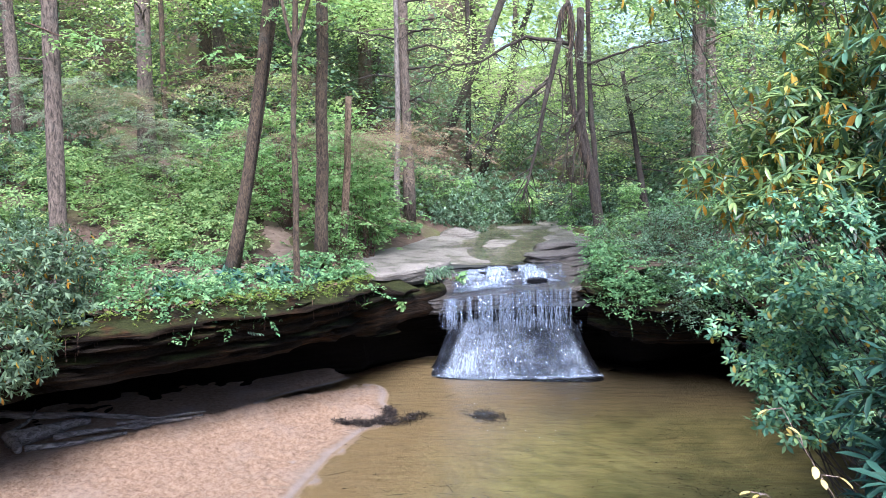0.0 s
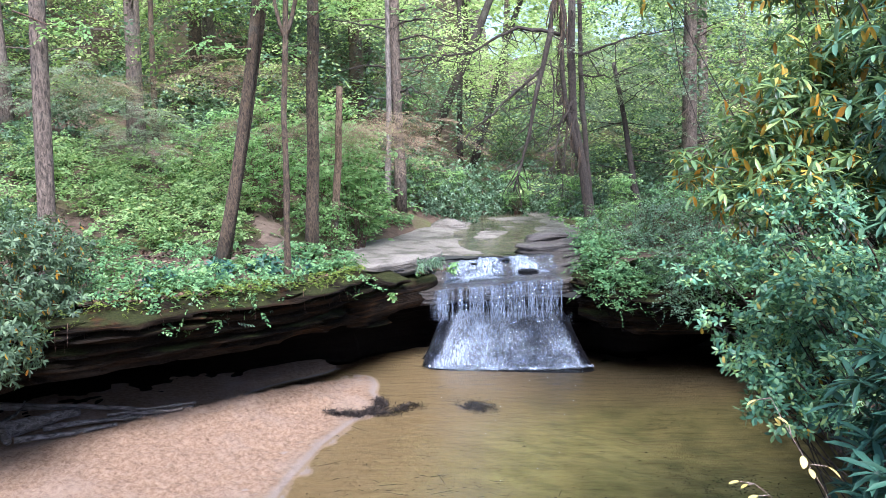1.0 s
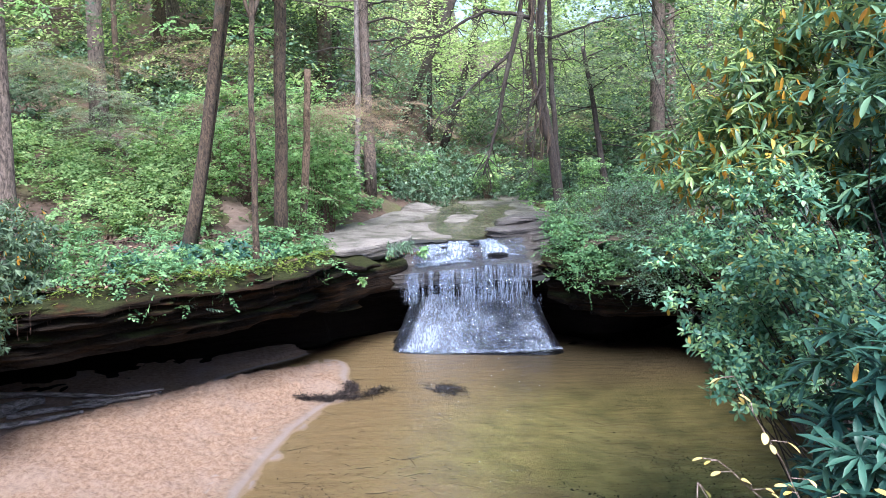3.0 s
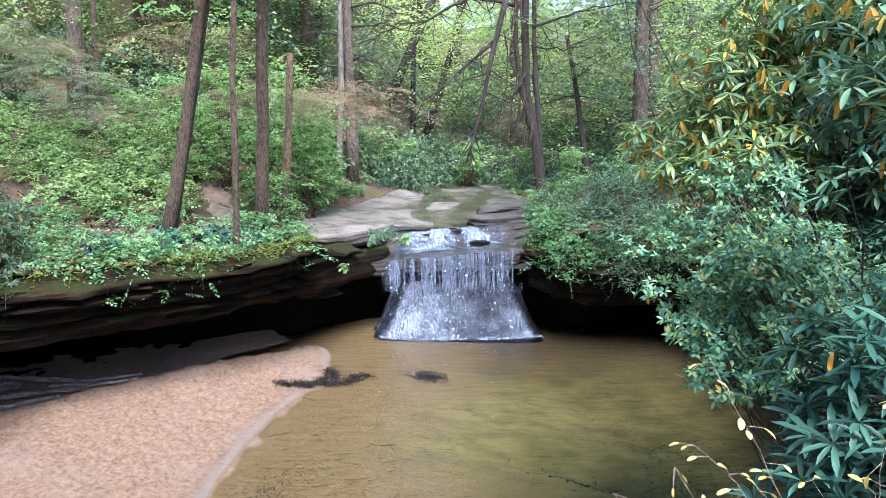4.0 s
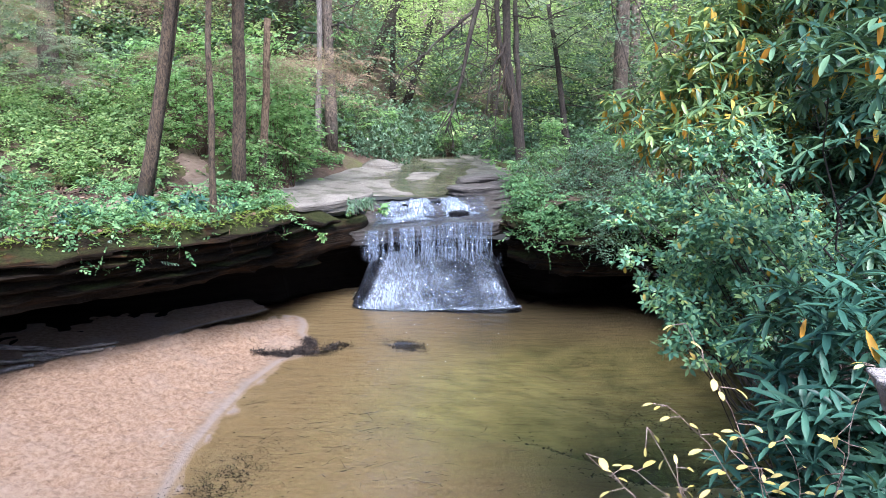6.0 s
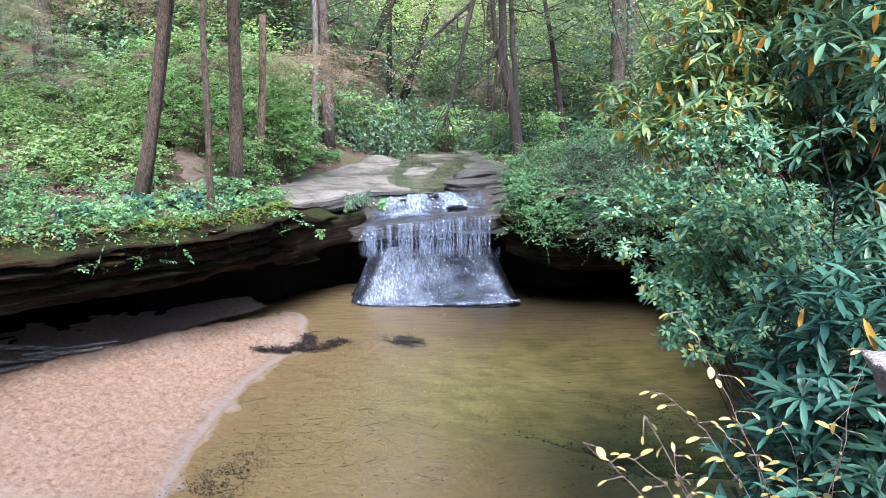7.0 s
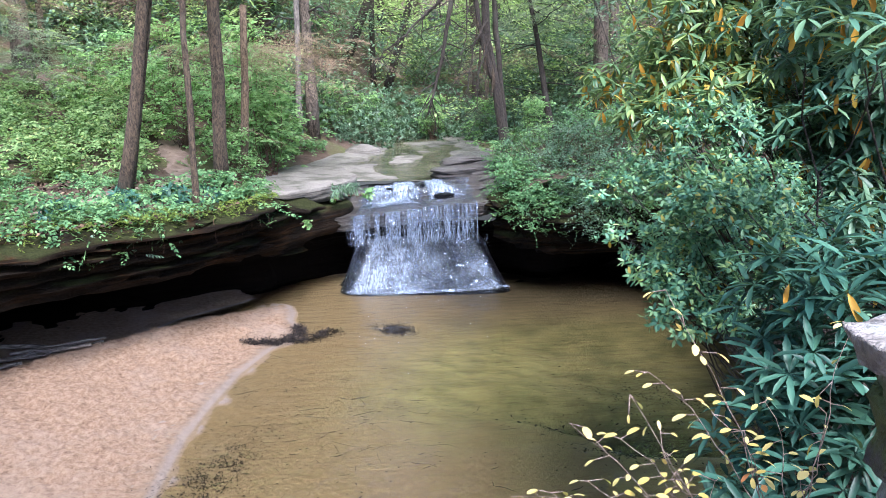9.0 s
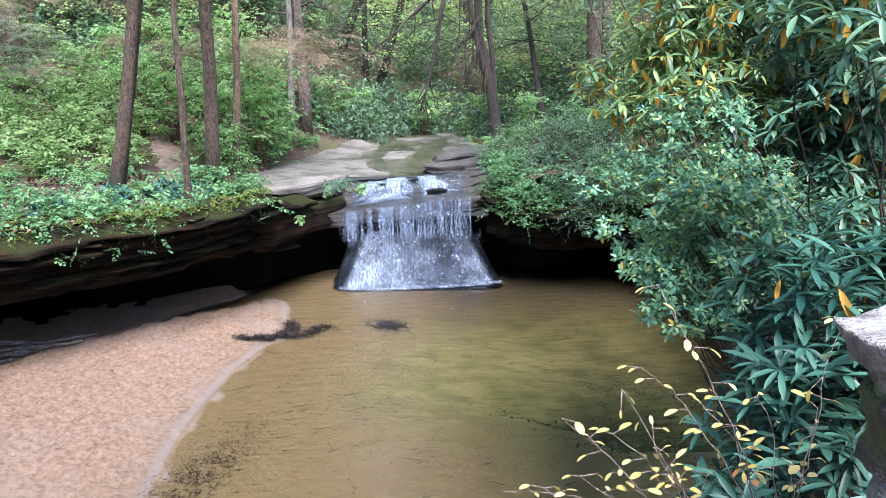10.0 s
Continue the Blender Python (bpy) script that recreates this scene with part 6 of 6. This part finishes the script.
tagged(part("driftline", leaf_mesh("driftline", *drift(CREST, 2600, 0.05, 0.05, 0.05), QUAD, M_SODDEN), None), "dark heap of wet leaves and twigs on the sandbar edge", "leaf litter", kind="stuff")
tagged(part("driftline", leaf_mesh("driftline", *drift(TRAIL, 1500, 0.08, 0.02, 0.05), QUAD, M_SODDEN), None), "dark wet leaves trailing into the shallows", "leaf litter", kind="stuff")
HEAPS = [("sunken_leaves", 3000, 0.62, 11.5, 0.15, 0.12, 0.01, 0.025, 0, "dark round patch of sunken leaves in the pool"), ("sunken_leaves", 900, 3.3, 8.2, 0.6, 0.25, 0.01, 0.05, -20, "large dark bed of sunken leaves"),
         ("sunken_leaves", 700, 3.9, 9.2, 0.4, 0.8, 0.01, 0.035, 10, "broad dark drift of sunken leaves under the bushes"), ("sunken_leaves", 500, 3.0, 7.2, 0.35, 0.2, 0.01, 0.035, 20, "dark drift of sunken leaves"),
         ("sunken_leaves", 260, 3.5, 11.5, 0.16, 0.1, 0.01, 0.025, 0, "small dark patch of sunken leaves"), ("sunken_leaves", 2600, -1.3, 7.0, 0.16, 0.5, 0.01, 0.022, -20, "dark fringe of leaf scraps along the sandbar")]
for name, n, cx, cy, rx, ry, z, ll, turn, label in HEAPS:
    tagged(part(name, leaf_mesh(name, *scatter(n, cx, cy, rx, ry, z, ll, turn), QUAD, M_SODDEN), None), label, "leaf litter", kind="stuff")
P = np.stack([G.uniform(-1.6, 4.6, 900), G.uniform(5.4, 12.6, 900), np.zeros(900)], 1)
P = P[[bed(x, y) < -0.01 for x, y, _ in P]]
P[:, 2] = [bed(x, y) + 0.006 for x, y, _ in P]
n = len(P)
tagged(part("leaf_scraps", leaf_mesh("leaf_scraps", P, G.normal(size=(n, 3)) * (1, 1, 0.1), G.normal(size=(n, 3)) * 0.15 + (0, 0, 1), 0.012 + 0.03 * G.random(n) ** 2, 0.25, QUAD, M_SODDEN), None), "dark leaf scraps strewn over the pool bed", "leaf litter", kind="stuff")
g = Geo()
for i in range(330):
    x, y = R.uniform(-1.4, 4.5), R.uniform(5.5, 12.5)
    if i < 150:
        x, y = R.gauss(-0.2, 0.8), R.gauss(7.9, 1.1)
    if bed(x, y) > 0.01:
        continue
    a, ln = R.gauss(0.25, 0.7), R.uniform(0.02, 0.1) if R.random() < 0.82 else R.uniform(0.15, 0.36)
    p = Vector((x, y, bed(x, y) + 0.012))
    e = p + Vector((math.cos(a) * ln, math.sin(a) * ln, 0))
    e.z = bed(e.x, e.y) + 0.012
    r = R.uniform(0.0015, 0.0045)
    g.add(*tube(bend(p, e, 4, 0.05 * ln, R), [r * 0.8, r, r, r * 0.8, r * 0.4], 4))
tagged(part("sunken_twigs", g, M_BARK_DARK), "many dark sunken twigs on the pool bed", "twigs", kind="stuff")

# ---- bare twigs with yellow leaves in front ----
def yellow_plant(base, tips, seed):
    rnd = random.Random(seed)
    ob = new("yellow_twig")
    ob.location = base
    tagged(ob, "thin bare sapling with pale yellow autumn leaves", "sapling")
    away = Matrix.Translation(-Vector(base))
    me = [leaf_mesh("leaf", [(0, 0, 0)], [(1, 0, 0)], [(0, 0, 1)], 1.0, w, LONG, M_YELLOW) for w in (0.2, 0.24, 0.27)]
    foot = Vector((base[0] + 0.12, base[1], land(base[0] + 0.12, base[1]) - 0.02))
    stem = part("stem", Geo().add(*tube(bend(foot, base, 7, 0.02, rnd), [0.0042 - 0.0003 * i for i in range(8)], 6)), M_TWIG_PALE, ob)
    stem.matrix_parent_inverse = away
    for tip in tips:
        line = bend(base, tip, 9, 0.009, rnd)
        so = part("branch", Geo().add(*tube(line, [0.0012 - 0.00008 * i for i in range(10)], 5)), M_TWIG_PALE, ob)
        so.matrix_parent_inverse = away
        for j in (4, 5, 5, 6, 6, 7, 7, 8, 8, 9, 9):
            if rnd.random() < 0.22:
                continue
            p = line[j].lerp(line[max(0, j - 1)], rnd.random() if j < 9 else 0)
            out = Vector((rnd.uniform(-1, 1), rnd.uniform(-0.5, 0.5), rnd.uniform(-0.3, 0.4))).normalized()
            q = p + out * rnd.uniform(0.004, 0.03)
            st = part("stalk", Geo().add(*tube([p, p.lerp(q, 0.5), q], [0.001, 0.0009, 0.0007], 4)), M_TWIG_PALE, so)
            d = (out + Vector((rnd.uniform(-0.6, 0.6), 0, -0.25))).normalized()
            nrm = Vector((rnd.uniform(-0.4, 0.4), rnd.uniform(-0.4, 0.25), 1))
            sd = d.cross(nrm).normalized()
            m = Matrix((d, -sd, sd.cross(d))).transposed().to_4x4()
            leaf = part("leaf", rnd.choice(me), None, so)
            leaf.matrix_basis = Matrix.Translation(q) @ m @ Matrix.Scale(rnd.uniform(0.013, 0.024), 4)
    return ob


yellow_plant((0.90, 1.33, 2.86), [(0.745, 1.42, 3.23), (0.70, 1.36, 3.12), (0.79, 1.33, 3.06), (0.84, 1.33, 3.03)], 5)
yellow_plant((0.80, 1.30, 2.82), [(0.571, 1.33, 3.06), (0.649, 1.33, 3.03), (0.60, 1.33, 2.965), (0.546, 1.33, 2.95), (0.49, 1.36, 2.93)], 6)
yellow_plant((0.84, 1.31, 2.82), [(0.66, 1.33, 3.10), (0.71, 1.33, 3.035), (0.73, 1.33, 2.96), (0.80, 1.33, 2.95)], 7)
yellow_plant((0.92, 1.30, 2.86), [(0.87, 1.33, 3.075), (0.97, 1.33, 3.05), (1.0, 1.33, 3.19), (0.94, 1.33, 2.96)], 8)

# ---- stone pier ----
pier = new("stone_pier")
pier.location = (0.95, 0.95, 1.9)
tagged(pier, "rough lichen-spotted stone pier of a low wall", "stone pier")
STONES = [([(0.727, 0.928), (0.741, 0.966), (0.752, 0.99), (0.804, 1.022), (0.849, 1.053), (1.0, 1.15), (1.2, 1.05), (1.2, 0.8), (1.0, 0.75), (0.80, 0.80), (0.742, 0.89)], 3.312, 0.03, 0.95),
          ([(0.775, 0.945), (0.80, 0.99), (0.86, 1.03), (1.0, 1.1), (1.17, 1.02), (1.17, 0.82), (1.0, 0.77), (0.82, 0.83)], 3.286, 0.04, 1.0),
          ([(0.752, 0.93), (0.768, 0.975), (0.83, 1.02), (0.9, 1.07), (1.0, 1.13), (1.2, 1.05), (1.2, 0.8), (1.0, 0.75), (0.80, 0.80)], 3.25, 0.075, 0.98),
          ([(0.775, 0.93), (0.80, 0.98), (0.9, 1.07), (1.0, 1.13), (1.2, 1.05), (1.2, 0.8), (1.0, 0.75), (0.82, 0.80)], 3.172, 0.225, 1.0), ([(0.775, 0.93), (0.80, 0.98), (0.9, 1.07), (1.0, 1.14), (1.21, 1.05), (1.2, 0.79), (1.0, 0.74), (0.82, 0.80)], 2.948, 0.36, 1.0),
          ([(0.775, 0.93), (0.80, 0.98), (0.9, 1.07), (1.0, 1.15), (1.22, 1.06), (1.21, 0.78), (1.0, 0.74), (0.82, 0.80)], 2.586, 0.42, 1.0), ([(0.775, 0.93), (0.80, 0.98), (0.9, 1.07), (1.0, 1.16), (1.24, 1.07), (1.22, 0.77), (1.0, 0.74), (0.82, 0.80)], 2.164, 0.44, 1.0)]


def hewn(outline, z, thick, foot, seed):
    """A rough-hewn stone: nearly flat top, sharp chipped edges, uneven sides."""
    dense = []
    for a, b in zip(outline, outline[1:] + outline[:1]):
        a, b = Vector((*a, 0)), Vector((*b, 0))
        m = max(2, int((b - a).length / 0.012))
        dense += [a.lerp(b, k / m) for k in range(m)]
    c = sum(dense, Vector()) / len(dense)
    rings = [(k / 8, 0.0) for k in range(1, 8)] + [(0.95, 0.0), (0.985, 0.01), (1.0, 0.06)] + [(1.0 + (foot - 1.0) * k / 8, 0.06 + 0.94 * k / 8) for k in range(1, 9)]
    g = Geo()
    n = len(dense)
    for s_, d in rings:
        for a in dense:
            v = c + (a - c) * s_
            h = Vector((v.x, v.y, z - thick * d))
            o = (a - c).normalized()
            v = v + o * (0.016 * fbm(h.x * 9 + seed, h.y * 9, h.z * 9) + 0.006 * noise.noise(h * 45)) * (1.0 if s_ > 0.9 else 0.0)
            v.z = h.z + 0.008 * fbm(h.x * 7, h.y * 7, seed) + 0.003 * noise.noise(h * 40)
            g.v.append(tuple(v))
    g.v.append((c.x, c.y, z + 0.008 * fbm(c.x * 7, c.y * 7, seed)))
    for r in range(len(rings) - 1):
        for k in range(n):
            g.f.append((r * n + k, (r + 1) * n + k, (r + 1) * n + (k + 1) % n, r * n + (k + 1) % n))
    g.f += [(len(g.v) - 1, k, (k + 1) % n) for k in range(n)]
    return g


for i, (outline, z, thick, foot) in enumerate(STONES):
    st = part("stone", hewn(outline, z, thick, foot, i * 5.1), (M_PIER_CAP, M_PIER_CAP, M_PIER_SHADE)[i] if i < 3 else M_PIER, pier)
    st.matrix_parent_inverse = Matrix.Translation((-0.95, -0.95, -1.9))
